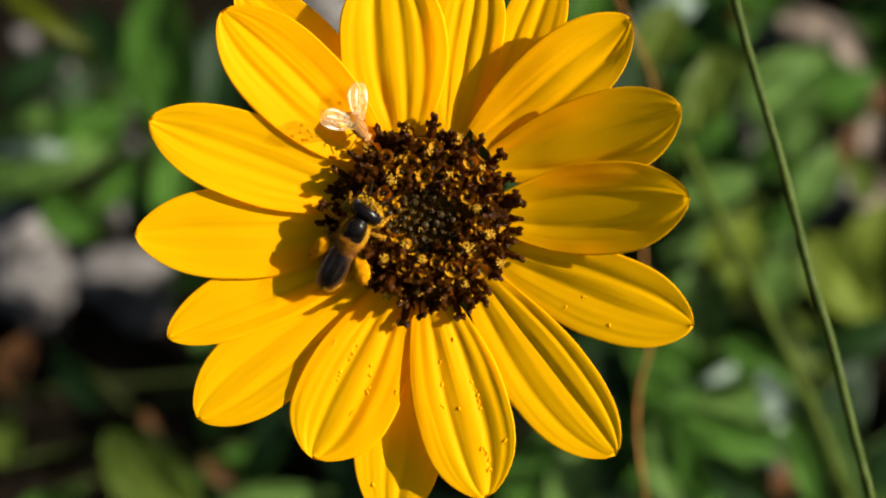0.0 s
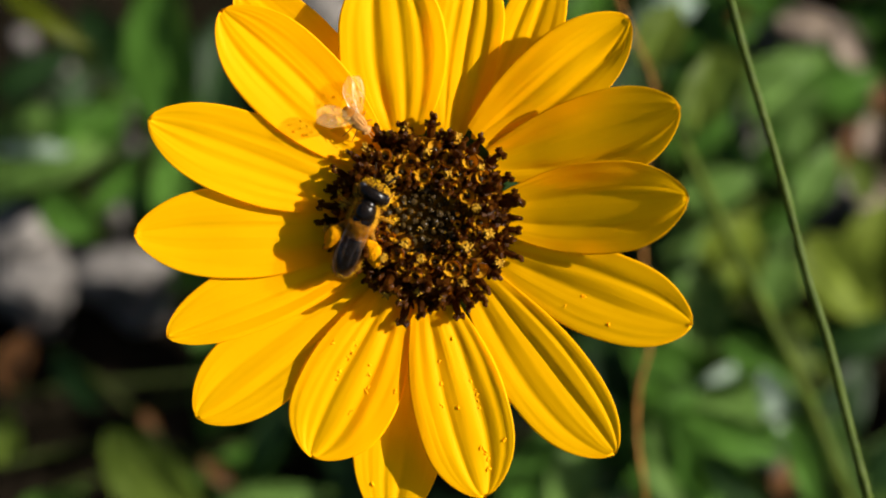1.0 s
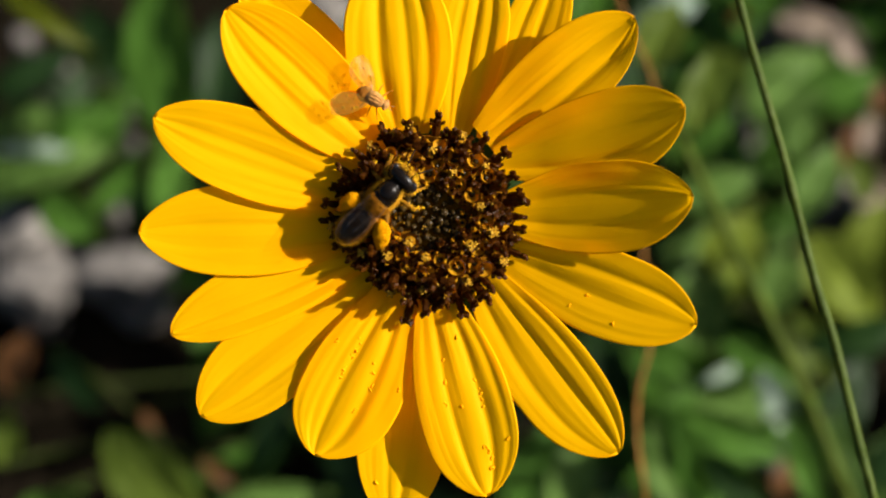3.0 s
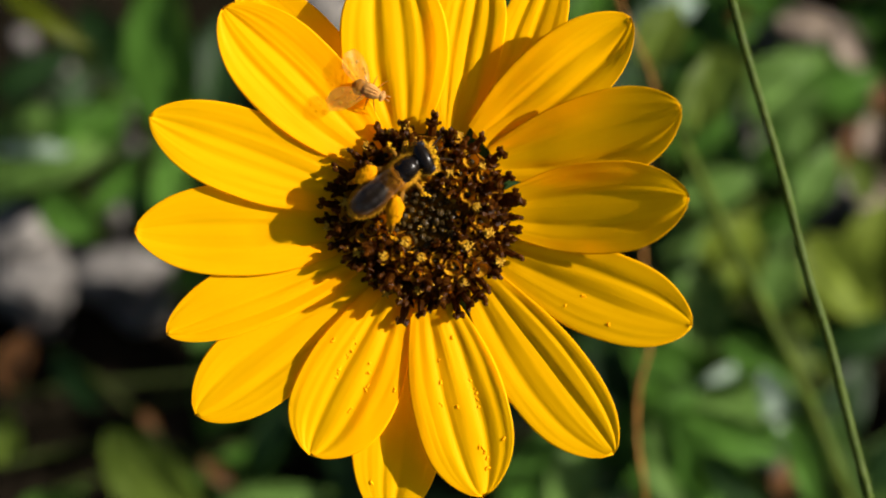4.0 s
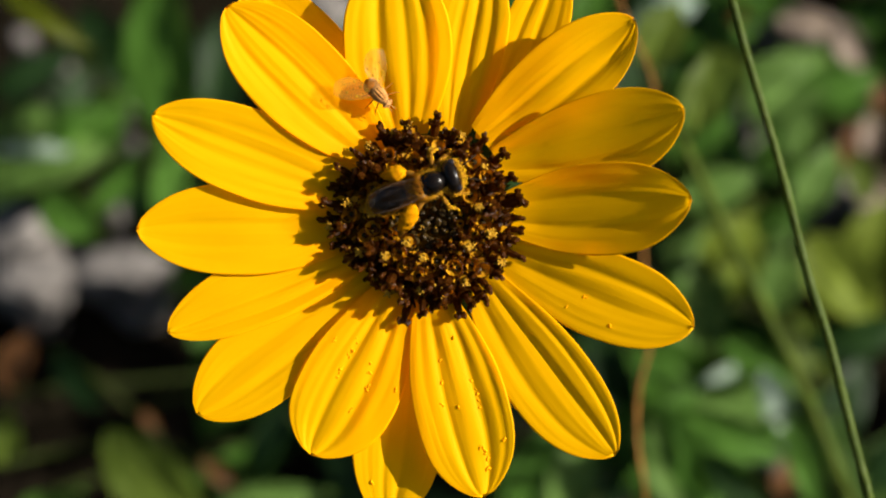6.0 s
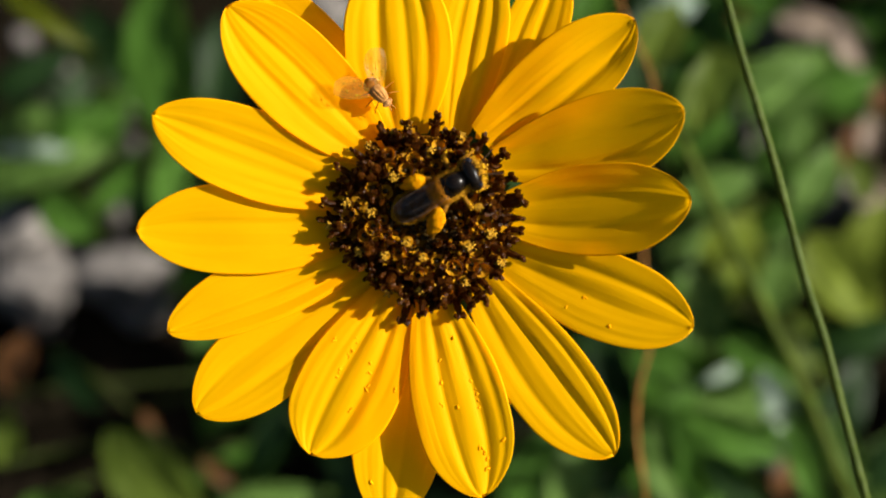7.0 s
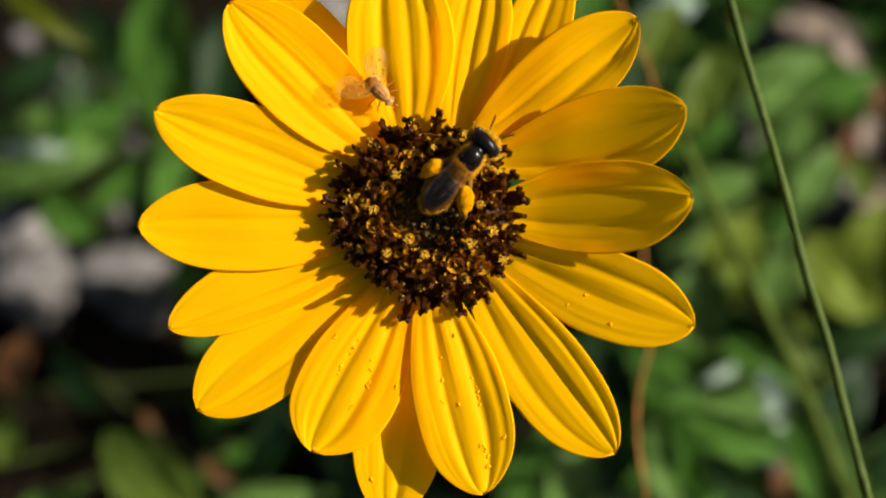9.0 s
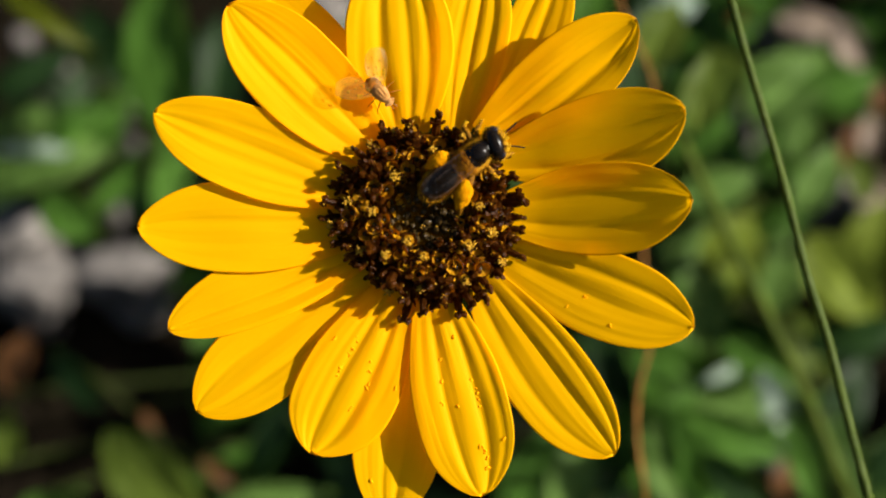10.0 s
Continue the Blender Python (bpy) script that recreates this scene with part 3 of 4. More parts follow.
taken = []
for u, v in STARS:
    r, a = min(8.7, math.hypot(u, v)), math.atan2(v, u)
    taken.append((u, v, 0.72))
    set_floret(rnd.choice(FLORETS["star"]), "floret", r, a, 1.22 * rnd.uniform(0.9, 1.1), 0.5 * (r / 9) ** 3 + rnd.uniform(-0.15, 0.15), rnd.uniform(0, 6.28))
for u, v, lean in LONG:
    r, a = min(8.2, math.hypot(u, v)), math.atan2(v, u)
    taken.append((math.cos(a) * r, math.sin(a) * r, 0.5))
    set_floret(rnd.choice(FLORETS["anther"]), "floret", r, a, 1.15, lean, rnd.uniform(0, 6.28))
INNER, MIDDLE, RIM = 66, 74, 46
for i in range(INNER + MIDDLE + RIM):
    if i < INNER:
        r = 4.2 * math.sqrt((i + 0.5) / INNER)
        a = i * 2.399963 + rnd.uniform(-0.15, 0.15)
    elif i < INNER + MIDDLE:
        r = math.sqrt(4.2 ** 2 + (7.6 ** 2 - 4.2 ** 2) * (i - INNER + 0.5) / MIDDLE)
        a = i * 2.399963 + rnd.uniform(-0.09, 0.09)
    else:
        r = 7.9 + (0.5 if i % 2 else -0.3) + rnd.uniform(-0.25, 0.25)
        a = 2 * math.pi * (i + rnd.uniform(-0.25, 0.25)) / RIM
    r *= 1 + rnd.uniform(-0.03, 0.03)
    if any((math.cos(a) * r - u) ** 2 + (math.sin(a) * r - v) ** 2 < q * q for u, v, q in taken):
        continue
    if r < 3.4:
        kind, size = "bud", rnd.uniform(0.9, 1.25)
    elif r < 4.4:
        kind, size = rnd.choice(("bud", "bud", "knob", "cup", "lobed")), 0.95
    elif r < 6.3:
        kind, size = rnd.choice(("cup", "cup", "cup", "knob", "cup", "cup")), 1.42
    elif i < INNER + MIDDLE:
        kind, size = rnd.choice(("cup", "lobed", "cup", "anther", "cup", "knob")), 1.38
    else:
        kind, size = rnd.choice(("lobed", "anther", "lobed", "anther", "anther", "lobed")), 1.22
    set_floret(rnd.choice(FLORETS[kind]), "floret", r, a, size * rnd.uniform(0.85, 1.12), 0.75 * (r / 9) ** 3 + rnd.uniform(-0.2, 0.25) * (1 if r < 7.4 else 1.6) + (0.28 if i >= INNER + MIDDLE else 0), rnd.uniform(0, 6.28), 0.5 if 4.4 < r < 7.2 else 0.65 if i >= INNER + MIDDLE else 0.25)
for i in range(110):
    r = math.sqrt(3.6 ** 2 + (8.3 ** 2 - 3.6 ** 2) * (i + 0.5) / 110)
    set_floret(SCALES[i % 3], "scale", r, i * 2.399963 + 0.7, 1.35 * rnd.uniform(0.8, 1.15), 0.6 * (r / 9) ** 3 + rnd.uniform(-0.15, 0.15), math.pi + rnd.uniform(-0.5, 0.5))

# stem of the flower, down to the ground
bm = bmesh.new()
back = HEAD @ Vector((0, 0, -0.0052))
pts = curve_points([back, back - NEAR * 0.02, Vector((back.x + 0.002, 0.055, 0.13)), Vector((back.x, 0.092, 0.05)), plant_base - Vector((0, 0, 0.004))], 30)
tube(bm, [p - plant_base for p in pts], [1.5 * MM + 0.4 * MM * i / 30 for i in range(31)], 12)
part("stem", bm, STALK, sunflower, "slim green flower stem")

# ---- the bee ----
def V(x, y, z):
    return Vector((x, y, z)) * MM


def skin_spots(centre, length, radius, way, count, seed, keep, squash=1.0):
    """Places and normals on an egg, where keep(direction) holds."""
    rnd = random.Random(seed)
    f = frame_of(way)
    out = []
    while len(out) < count:
        d = Vector((rnd.gauss(0, 1), rnd.gauss(0, 1), rnd.gauss(0, 1))).normalized()
        w = f @ d
        if keep(w):
            out.append((centre + f @ Vector((d.x * radius, d.y * radius * squash, d.z * length / 2)), w))
    return out


def wing(bm, root, way, length, width, lift, mat=0, thick=0.02, vein=0.05):
    """A wing blade with a rounded end and a stout leading edge."""
    uv = bm.loops.layers.uv.verify()
    way = way.normalized()
    side = Vector((0, 0, 1)).cross(way).normalized()
    top, low = [], []
    for i in range(13):
        t = i / 12
        w = width * (math.sin(math.pi * min(1, 0.12 + 0.80 * t)) ** 0.7) * (0.55 + 0.6 * t)
        row_a, row_b = [], []
        for j in range(7):
            s = j / 6
            p = root + (way * length * t + side * w * (s - 0.35)) * MM + Vector((0, 0, (lift * t + 0.08 * math.sin(j * 2.1)) * MM))
            row_a.append(bm.verts.new(p))
            row_b.append(bm.verts.new(p - Vector((0, 0, thick * MM))))
        top.append(row_a)
        low.append(row_b)
    for rows, flip in ((top, False), (low, True)):
        for i in range(12):
            for j in range(6):
                q = (rows[i][j], rows[i + 1][j], rows[i + 1][j + 1], rows[i][j + 1])
                f = bm.faces.new(q[::-1] if flip else q)
                f.material_index = mat
                spots = ((i, j), (i + 1, j), (i + 1, j + 1), (i, j + 1))
                for lp, (a, b) in zip(f.loops, spots[::-1] if flip else spots):
                    lp[uv].uv = (b / 6, a / 12)
    tube(bm, [row[0].co.copy() for row in top], [vein * MM * (1.2 - 0.07 * i) for i in range(13)], 6, 1)
    tube(bm, [row[3].co.copy() for row in top[:10]], vein * 0.5 * MM, 5, 1)
    return top


def leg(bm, joints, radii, hairs=0, seed=1, mat=0, hair_mat=1):
    pts = [V(*j) for j in joints]
    line, rr = [], []
    for a, b, ra, rb in zip(pts, pts[1:], radii, radii[1:]):
        for k in range(5):
            t = k / 5
            line.append(a.lerp(b, t))
            rr.append((ra + (rb - ra) * t) * (0.85 + 0.3 * math.sin(math.pi * (t * 0.8 + 0.1))) * MM)
    line.append(pts[-1])
    rr.append(radii[-1] * MM)
    tube(bm, line, rr, 7, mat)
    rnd = random.Random(seed)
    spots = []
    for _ in range(hairs):
        p = rnd.choice(line[3:])
        spots.append((p, Vector((rnd.gauss(0, 1), rnd.gauss(0, 1), rnd.gauss(0, 1))).normalized()))
    spikes(bm, spots, 0.4 * MM, 0.03 * MM, hair_mat, 0.3, seed)
    for p, nrm in spots[::4]:
        egg(bm, p + nrm * 0.22 * MM, 0.3 * MM * rnd.uniform(0.4, 1.3), 0.12 * MM * rnd.uniform(0.6, 1.4), nrm, 6, 4, mat=2)


bee = tagged(new("bee"), "dark bee with tan hair and orange pollen loads on the disc", "bee")
bee.scale = (0.9, 0.9, 0.9)
X, Z = Vector((1, 0, 0)), Vector((0, 0, 1))

bm = bmesh.new()
egg(bm, V(-0.6, 0, -0.2), 5.4 * MM, 1.48 * MM, X, 24, 14, 0.75, lump=0.02)
egg(bm, V(0.1, 0, 0.2), 2.9 * MM, 1.36 * MM, X, 24, 12, 0.9)
egg(bm, V(-1.6, 0, 0.25), 1.0 * MM, 0.8 * MM, X, 16, 8)
thorax = part("thorax", bm, CUTICLE, bee, "shiny black thorax")
bm = bmesh.new()
spikes(bm, skin_spots(V(-0.6, 0, -0.2), 5.4 * MM, 1.48 * MM, X, 2600, 3, lambda d: d.z < 0.42 and d.x > -0.3 or d.x > 0.85), 0.6 * MM, 0.02 * MM, 0, 0.8, 4)
spikes(bm, skin_spots(V(-0.6, 0, -0.2), 5.4 * MM, 1.48 * MM, X, 1900, 5, lambda d: d.x < -0.22), 0.75 * MM, 0.028 * MM, 1, 0.6, 6)
part("hair", bm, [HAIR, TAWNY], thorax, "short tan and tawny hair")

bm = bmesh.new()
prof = []
for i in range(67):
    t = i / 66
    r = 1.84 * math.sin(math.pi * (0.07 + 0.90 * t ** 0.92)) ** 0.55
    prof.append((t * 6.1 * MM, r * (1 + 0.03 * ((t * 5.5) % 1) - 0.015) * MM))
lathe(bm, prof, 28, Matrix.Translation(V(-2.45, 0, -0.3)) @ frame_of(Vector((-1, 0, -0.10))).to_4x4(), squash=0.82)
abdomen = part("abdomen", bm, ABDOMEN, bee, "glossy dark brown banded abdomen")
bm = bmesh.new()
spikes(bm, skin_spots(V(-5.5, 0, -0.6), 6.1 * MM, 1.82 * MM, Vector((-1, 0, -0.1)), 1500, 7, lambda d: d.z < 0.25 and d.x < 0.7, 0.82), 0.42 * MM, 0.018 * MM, 0, 0.7, 8)
ring_spots = []
for t in (0.62, 0.8, 0.93):
    r = 1.78 * math.sin(math.pi * (0.06 + 0.90 * t ** 0.92)) ** 0.62
    for k in range(70):
        a = 2 * math.pi * k / 70
        if math.sin(a) > 0.45 and t < 0.9:
            continue
        nrm = Vector((-0.8, math.cos(a), math.sin(a)))
        ring_spots.append((V(-2.45 - 6.07 * t, math.cos(a) * r, -0.15 - 0.69 * t + math.sin(a) * r * 0.82), nrm.normalized()))
spikes(bm, skin_spots(V(-5.5, 0, -0.6), 6.1 * MM, 1.8 * MM, Vector((-1, 0, -0.1)), 900, 17, lambda d: d.x > 0.62, 0.82), 0.6 * MM, 0.026 * MM, 1, 0.6, 18)
spikes(bm, ring_spots, 0.34 * MM, 0.018 * MM, 0, 0.3, 9)
part("hair", bm, [HAIR, TAWNY], abdomen, "pale hair fringe")

bm = bmesh.new()
egg(bm, V(0.75, 0, 0), 3.4 * MM, 1.0 * MM, Vector((0, 1, 0)), 20, 12, 0.75, squash=1.45)
egg(bm, V(1.25, 0, -0.55), 2.0 * MM, 0.7 * MM, Vector((0, 1, 0)), 16, 10, 0.8)
egg(bm, V(1.55, 0, -1.1), 1.2 * MM, 0.42 * MM, Vector((0.5, 0, -1)), 10, 8)
me = bpy.data.meshes.new("head")
bm.to_mesh(me)
bm.free()
me.materials.append(CUTICLE)
me.polygons.foreach_set("use_smooth", [True] * len(me.polygons))
bee_head = new("head", me)
bee_head.parent = bee
for s in (-1, 1):
    bm = bmesh.new()
    egg(bm, V(0.85, 1.26 * s, 0.12), 2.2 * MM, 0.56 * MM, Vector((0.35, 0.1 * s, 1)), 14, 10, squash=0.8)
    part("eye", bm, EYE_DARK, bee_head, "dark compound eye")
    bm = bmesh.new()
    tube(bm, curve_points([V(1.6, 0.4 * s, 0.1), V(2.3, 0.75 * s, 0.5), V(3.0, 1.0 * s, 0.2), V(3.9, 1.35 * s, -0.3)], 12), 0.085 * MM, 7)
    part("antenna", bm, FEELER, bee_head)
bm = bmesh.new()
spikes(bm, skin_spots(V(0.85, 0, -0.1), 3.4 * MM, 1.1 * MM, Vector((0, 1, 0)), 900, 11, lambda d: d.x > 0.25 or d.z < 0.2, 1.4), 0.45 * MM, 0.022 * MM, 0, 0.5, 12)
part("hair", bm, HAIR, bee_head, "tan hair on the face")
bm = bmesh.new()
rnd = random.Random(21)
for p, nrm in skin_spots(V(1.0, 0, -0.1), 3.3 * MM, 1.15 * MM, Vector((0, 1, 0)), 50, 13, lambda d: d.x > 0.35, 1.35):
    egg(bm, p + nrm * rnd.uniform(0.05, 0.3) * MM, 0.2 * MM, 0.1 * MM * rnd.uniform(0.7, 1.3), nrm, 5, 4)
tagged(part("pollen", bm, GRAIN, bee_head, "yellow pollen dust on the face"), kind="stuff")

for piece in [bee_head] + list(bee_head.children):
    piece.data.transform(Matrix.Scale(1.17, 4))

bee_legs = []
for s in (-1, 1):
    bm = bmesh.new()
    leg(bm, [(0.9, 1.0 * s, -1.0), (1.7, 2.1 * s, -0.9), (2.5, 2.3 * s, -2.2), (3.3, 2.6 * s, -3.0)], [0.26, 0.26, 0.22, 0.1], 120, 31)
    bee_legs.append(part("foreleg", bm, [LEGSKIN, HAIR, GRAIN], bee))
    bm = bmesh.new()
    leg(bm, [(0.0, 1.1 * s, -1.1), (0.3, 2.7 * s, -0.7), (0.2, 3.5 * s, -1.9), (0.9, 4.0 * s, -3.0)], [0.28, 0.28, 0.26, 0.1], 200, 33)
    bee_legs.append(part("middle_leg", bm, [LEGSKIN, HAIR, GRAIN], bee))
    bm = bmesh.new()
    leg(bm, [(-1.6, 1.1 * s, -1.0), (-2.5, 2.0 * s, -0.4), (-5.5, (2.8 if s > 0 else 4.0) * s, -1.3), (-6.3, (3.2 if s > 0 else 4.5) * s, -2.8)], [0.4, 0.42, 0.4, 0.14], 90, 35)
    hind = part("hind_leg", bm, [LEGSKIN, HAIR, GRAIN], bee)
    bee_legs.append(hind)
    bm = bmesh.new()
    centre, way, size, thick = (V(-4.0, 2.45, -0.35), Vector((-1, 0.2, -0.2)), 3.2, 0.98) if s > 0 else (V(-4.1, -2.75, -0.6), Vector((-0.8, -0.6, -0.25)), 3.7, 1.08)
    lathe(bm, [((h - 0.45) * size * MM, thick * math.sin(math.pi * (0.05 + 0.9 * h ** 0.8)) ** 0.75 * MM) for h in [i / 15 for i in range(16)]], 18, Matrix.Translation(centre) @ frame_of(way).to_4x4(), 0, 0.2, 5 + s)
    rnd = random.Random(41 + s)
    for p, nrm in skin_spots(centre, size * 0.7 * MM, thick * 0.88 * MM, way, 110, 43, lambda d: True):
        egg(bm, p, 0.24 * MM, 0.13 * MM, nrm, 5, 4)
    part("pollen_load", bm, POLLEN, hind, "lumpy orange pollen load")
for s in (-1, 1):
    bm = bmesh.new()
    wing(bm, V(-1.2, 0.95 * s, 0.85), Vector((-1, -0.04 * s, 0)), 6.5, 1.9 * s, 0.75 + 0.1 * s, vein=0.03)
    part("wing", bm, [BEEWING, VEIN], bee, "clear smoky folded wing")

# ---- the small fly ----
fly = tagged(new("fly"), "tiny pale brown fly with clear spread wings on a petal", "fly")
fly.scale = (0.9, 0.9, 0.9)
bm = bmesh.new()
lathe(bm, [(h * MM, r * MM) for h, r in ((-1.25, 0.15), (-1.15, 0.5), (-0.85, 0.8), (-0.4, 0.92), (0.1, 0.9), (0.6, 0.76), (1.0, 0.58), (1.25, 0.4), (1.35, 0.12))], 18, frame_of(X).to_4x4(), squash=0.95)
fly_body = part("thorax", bm, FLYTAN, fly, "pale striped thorax")
for y in (-0.36, 0, 0.36):
    bm = bmesh.new()
    tube(bm, curve_points([V(0.9, y * 0.7, 0.60 - abs(y) * 0.3), V(0.2, y, 0.87 - abs(y) * 0.3), V(-0.7, y, 0.82 - abs(y) * 0.3)], 8), 0.085 * MM, 6)
    part("stripe", bm, FLYDARK, fly_body)
bm = bmesh.new()
lathe(bm, [((h) * MM, r * (1 + 0.05 * ((h * 2.2) % 1)) * MM) for h, r in [(x * 0.075, 0.98 * math.sin(math.pi * (0.1 + 0.87 * x / 24)) ** 0.7) for x in range(25)]], 18, Matrix.Translation(V(-0.6, 0, -0.1)) @ frame_of(Vector((-1, 0, -0.12))).to_4x4(), squash=0.8)
part("abdomen", bm, FLYAMBER, fly, "amber banded abdomen")
bm = bmesh.new()
egg(bm, V(1.45, 0, -0.05), 1.1 * MM, 0.48 * MM, Vector((0, 1, 0)), 14, 10, 0.8, squash=1.2)
fly_head = part("head", bm, FLYTAN, fly)
for s in (-1, 1):
    bm = bmesh.new()
    egg(bm, V(1.47, 0.44 * s, 0.02), 0.75 * MM, 0.27 * MM, Vector((0.2, 0, 1)), 10, 8)
    part("eye", bm, FLYDARK, fly_head, "reddish brown eye")
    bm = bmesh.new()
    tube(bm, curve_points([V(1.75, 0.14 * s, 0.1), V(2.1, 0.2 * s, 0.08), V(2.5, 0.26 * s, -0.15)], 6), 0.05 * MM, 5)
    part("antenna", bm, FLYDARK, fly_head)
    bm = bmesh.new()
    rows = wing(bm, V(-0.5, 0.5 * s, 0.45), Vector((-0.74, 0.67 * s, 0)), 4.7, 3.1 * s, 0.25, 0, 0.015, 0.03)
    places = [rows[i][j].co.copy() for i, j in ((3, 2), (4, 4), (5, 1), (6, 3), (6, 5), (8, 2), (9, 4), (4, 1))]
    for k, place in enumerate(places):
        egg(bm, place, 0.05 * MM, (0.13 + 0.03 * (k % 3)) * MM, Z, 8, 4, mat=1)
    part("wing", bm, [FLYWING, FLYSPOT], fly, "clear wing with small brown spots")
    for x, y0, y1 in ((0.5, 1.0, 2.0), (0.0, 1.1, 2.3), (-0.6, 1.0, 2.0)):
        bm = bmesh.new()
        leg(bm, [(x, 0.4 * s, -0.4), (x * 1.6, y0 * s, -0.2), (x * 2.2, y1 * 0.85 * s, -1.1), (x * 2.8, y1 * s, -1.5)], [0.08, 0.08, 0.055, 0.03], 0)
        part("leg", bm, [FLYAMBER, HAIR], fly)

# ---- ground and plants behind ----
def ground_spot(u, v):
    """Where the line of sight through (u, v) of the focal plane meets the ground."""
    p = VIEW @ Vector((u * MM, v * MM, 0))
    d = p - EYE
    return EYE + d * (EYE.z / -d.z)


bm = bmesh.new()
edges = [-60, -20, -6, -2, -0.8] + [-0.4 + 0.016 * k for k in range(51)] + [0.8, 2, 6, 20, 60]
rows = []
for y in edges:
    row = []
    for x in edges:
        near = max(0, 1 - max(abs(x), abs(y)) / 0.8)
        z = near * (0.010 * noise.noise(Vector((x * 14, y * 14, 3))) + 0.006 * noise.noise(Vector((x * 45, y * 45, 8)))) - 0.006
        row.append(bm.verts.new((x, y + 0.15, z)))
    rows.append(row)
for a, b in zip(rows, rows[1:]):
    for k in range(len(a) - 1):
        bm.faces.new((a[k], a[k + 1], b[k + 1], b[k]))
tagged(link("ground", bm, SOIL), "bare soil under the plants, coloured near black for their shade", "ground", kind="structure")


def leaf_rows(length, width, fold, curl, seed, wave=0.06, steps=14, half=3):
    """Rows of points of an ovate leaf along x, and its texture places."""
    off = Vector((seed * 2.7, 0, 0))
    rows = []
    for i in range(steps + 1):
        t = i / steps
        w = width / 2 * (math.sin(math.pi * (0.03 + 0.96 * t ** 0.85)) ** 0.85)
        row = []
        for j in range(-half, half + 1):
            s = j / half
            edge = 1 + wave * math.sin(t * 40 + s) * abs(s)
            z = fold * width * abs(s) * math.sin(math.pi * t) - curl * length * (t - 0.3) ** 2 + 0.05 * length * noise.noise(Vector((t * 3, s * 1.5, 1)) + off)
            row.append((Vector((length * (t - 0.5), s * w * edge, z)), (s, t)))
        rows.append(row)
    return rows


def add_leaf(bm, uv, rows, m, mat=0):
    made = [[bm.verts.new(m @ p) for p, _ in row] for row in rows]
    for i in range(len(rows) - 1):
        for j in range(len(rows[0]) - 1):
            ij = ((i, j), (i + 1, j), (i + 1, j + 1), (i, j + 1))
            f = bm.faces.new([made[a][b] for a, b in ij])
            f.material_index = mat
            f.smooth = True
            for lp, (a, b) in zip(f.loops, ij):
                lp[uv].uv = rows[a][b][1]


def leaf_part(parent, material, centre, length, width, angle, pitch, roll, seed, label=""):
    """A leaf under a plant, its middle at centre, lying across the line of sight, turned by the three angles."""
    bm = bmesh.new()
    uv = bm.loops.layers.uv.new("UVMap")
    rows = leaf_rows(length * MM, width * MM, 0.16, 0.25, seed)
    add_leaf(bm, uv, rows, Matrix.Identity(4))
    # a stout midrib below the blade
    tube(bm, [rows[i][3][0] - Vector((0, 0, 0.0003)) for i in range(0, 15, 2)], [0.6 * MM * (1 - i / 9) for i in range(8)], 6)
    ob = part("leaf", bm, material, parent, label)
    turn = VIEW.to_3x3().to_4x4() @ pose(0, 0, 0, 0, 0, angle) @ pose(0, 0, 0, 0, pitch, 0) @ pose(0, 0, 0, roll, 0, 0)
    ob.matrix_basis = Matrix.Translation(centre - parent.location) @ turn
    return centre + turn.to_3x3() @ rows[0][3][0]


def leafy_plant(label, leaves, foot=None, seed=0, blade_label=""):
    """A low plant: a stem from the ground, and leaves on petioles. Each leaf: (u, v), length, width, angle, depth, pitch, roll, material."""
    spots = [spot(*uv, -d) for uv, _, _, _, d, _, _, _ in leaves]
    mid = sum(spots, Vector()) / len(spots)
    base = Vector((mid.x, mid.y + 0.015, -0.004)) if foot is None else Vector(foot)
    plant = tagged(new("leafy_plant"), label, "plant", "low plants behind the flower")
    plant.location = base
    top = Vector((mid.x, mid.y + 0.012, max(0.02, min(p.z for p in spots) * 0.75)))
    bm = bmesh.new()
    line = curve_points([base, base.lerp(top, 0.5) + Vector((0.004, 0.002, 0)), top], 12)
    tube(bm, [p - base for p in line], [(1.6 - 0.07 * i) * MM for i in range(13)], 8)
    part("stem", bm, STEM_DIM, plant)
    for i, ((uv, length, width, angle, d, pitch, roll, material), p) in enumerate(zip(leaves, spots)):
        k = (REACH + d) / REACH
        root = leaf_part(plant, material, p, length * k, width * k, angle, pitch, roll, seed * 10 + i, blade_label)
        bm = bmesh.new()
        start = line[6 + (i * 3) % 7]
        bow = start.lerp(root, 0.5) + Vector((0, 0.004, -0.003))
        tube(bm, [q - base for q in curve_points([start, bow, root], 8)], 0.7 * MM, 6)
        part("petiole", bm, STEM_DIM, plant)
    return plant


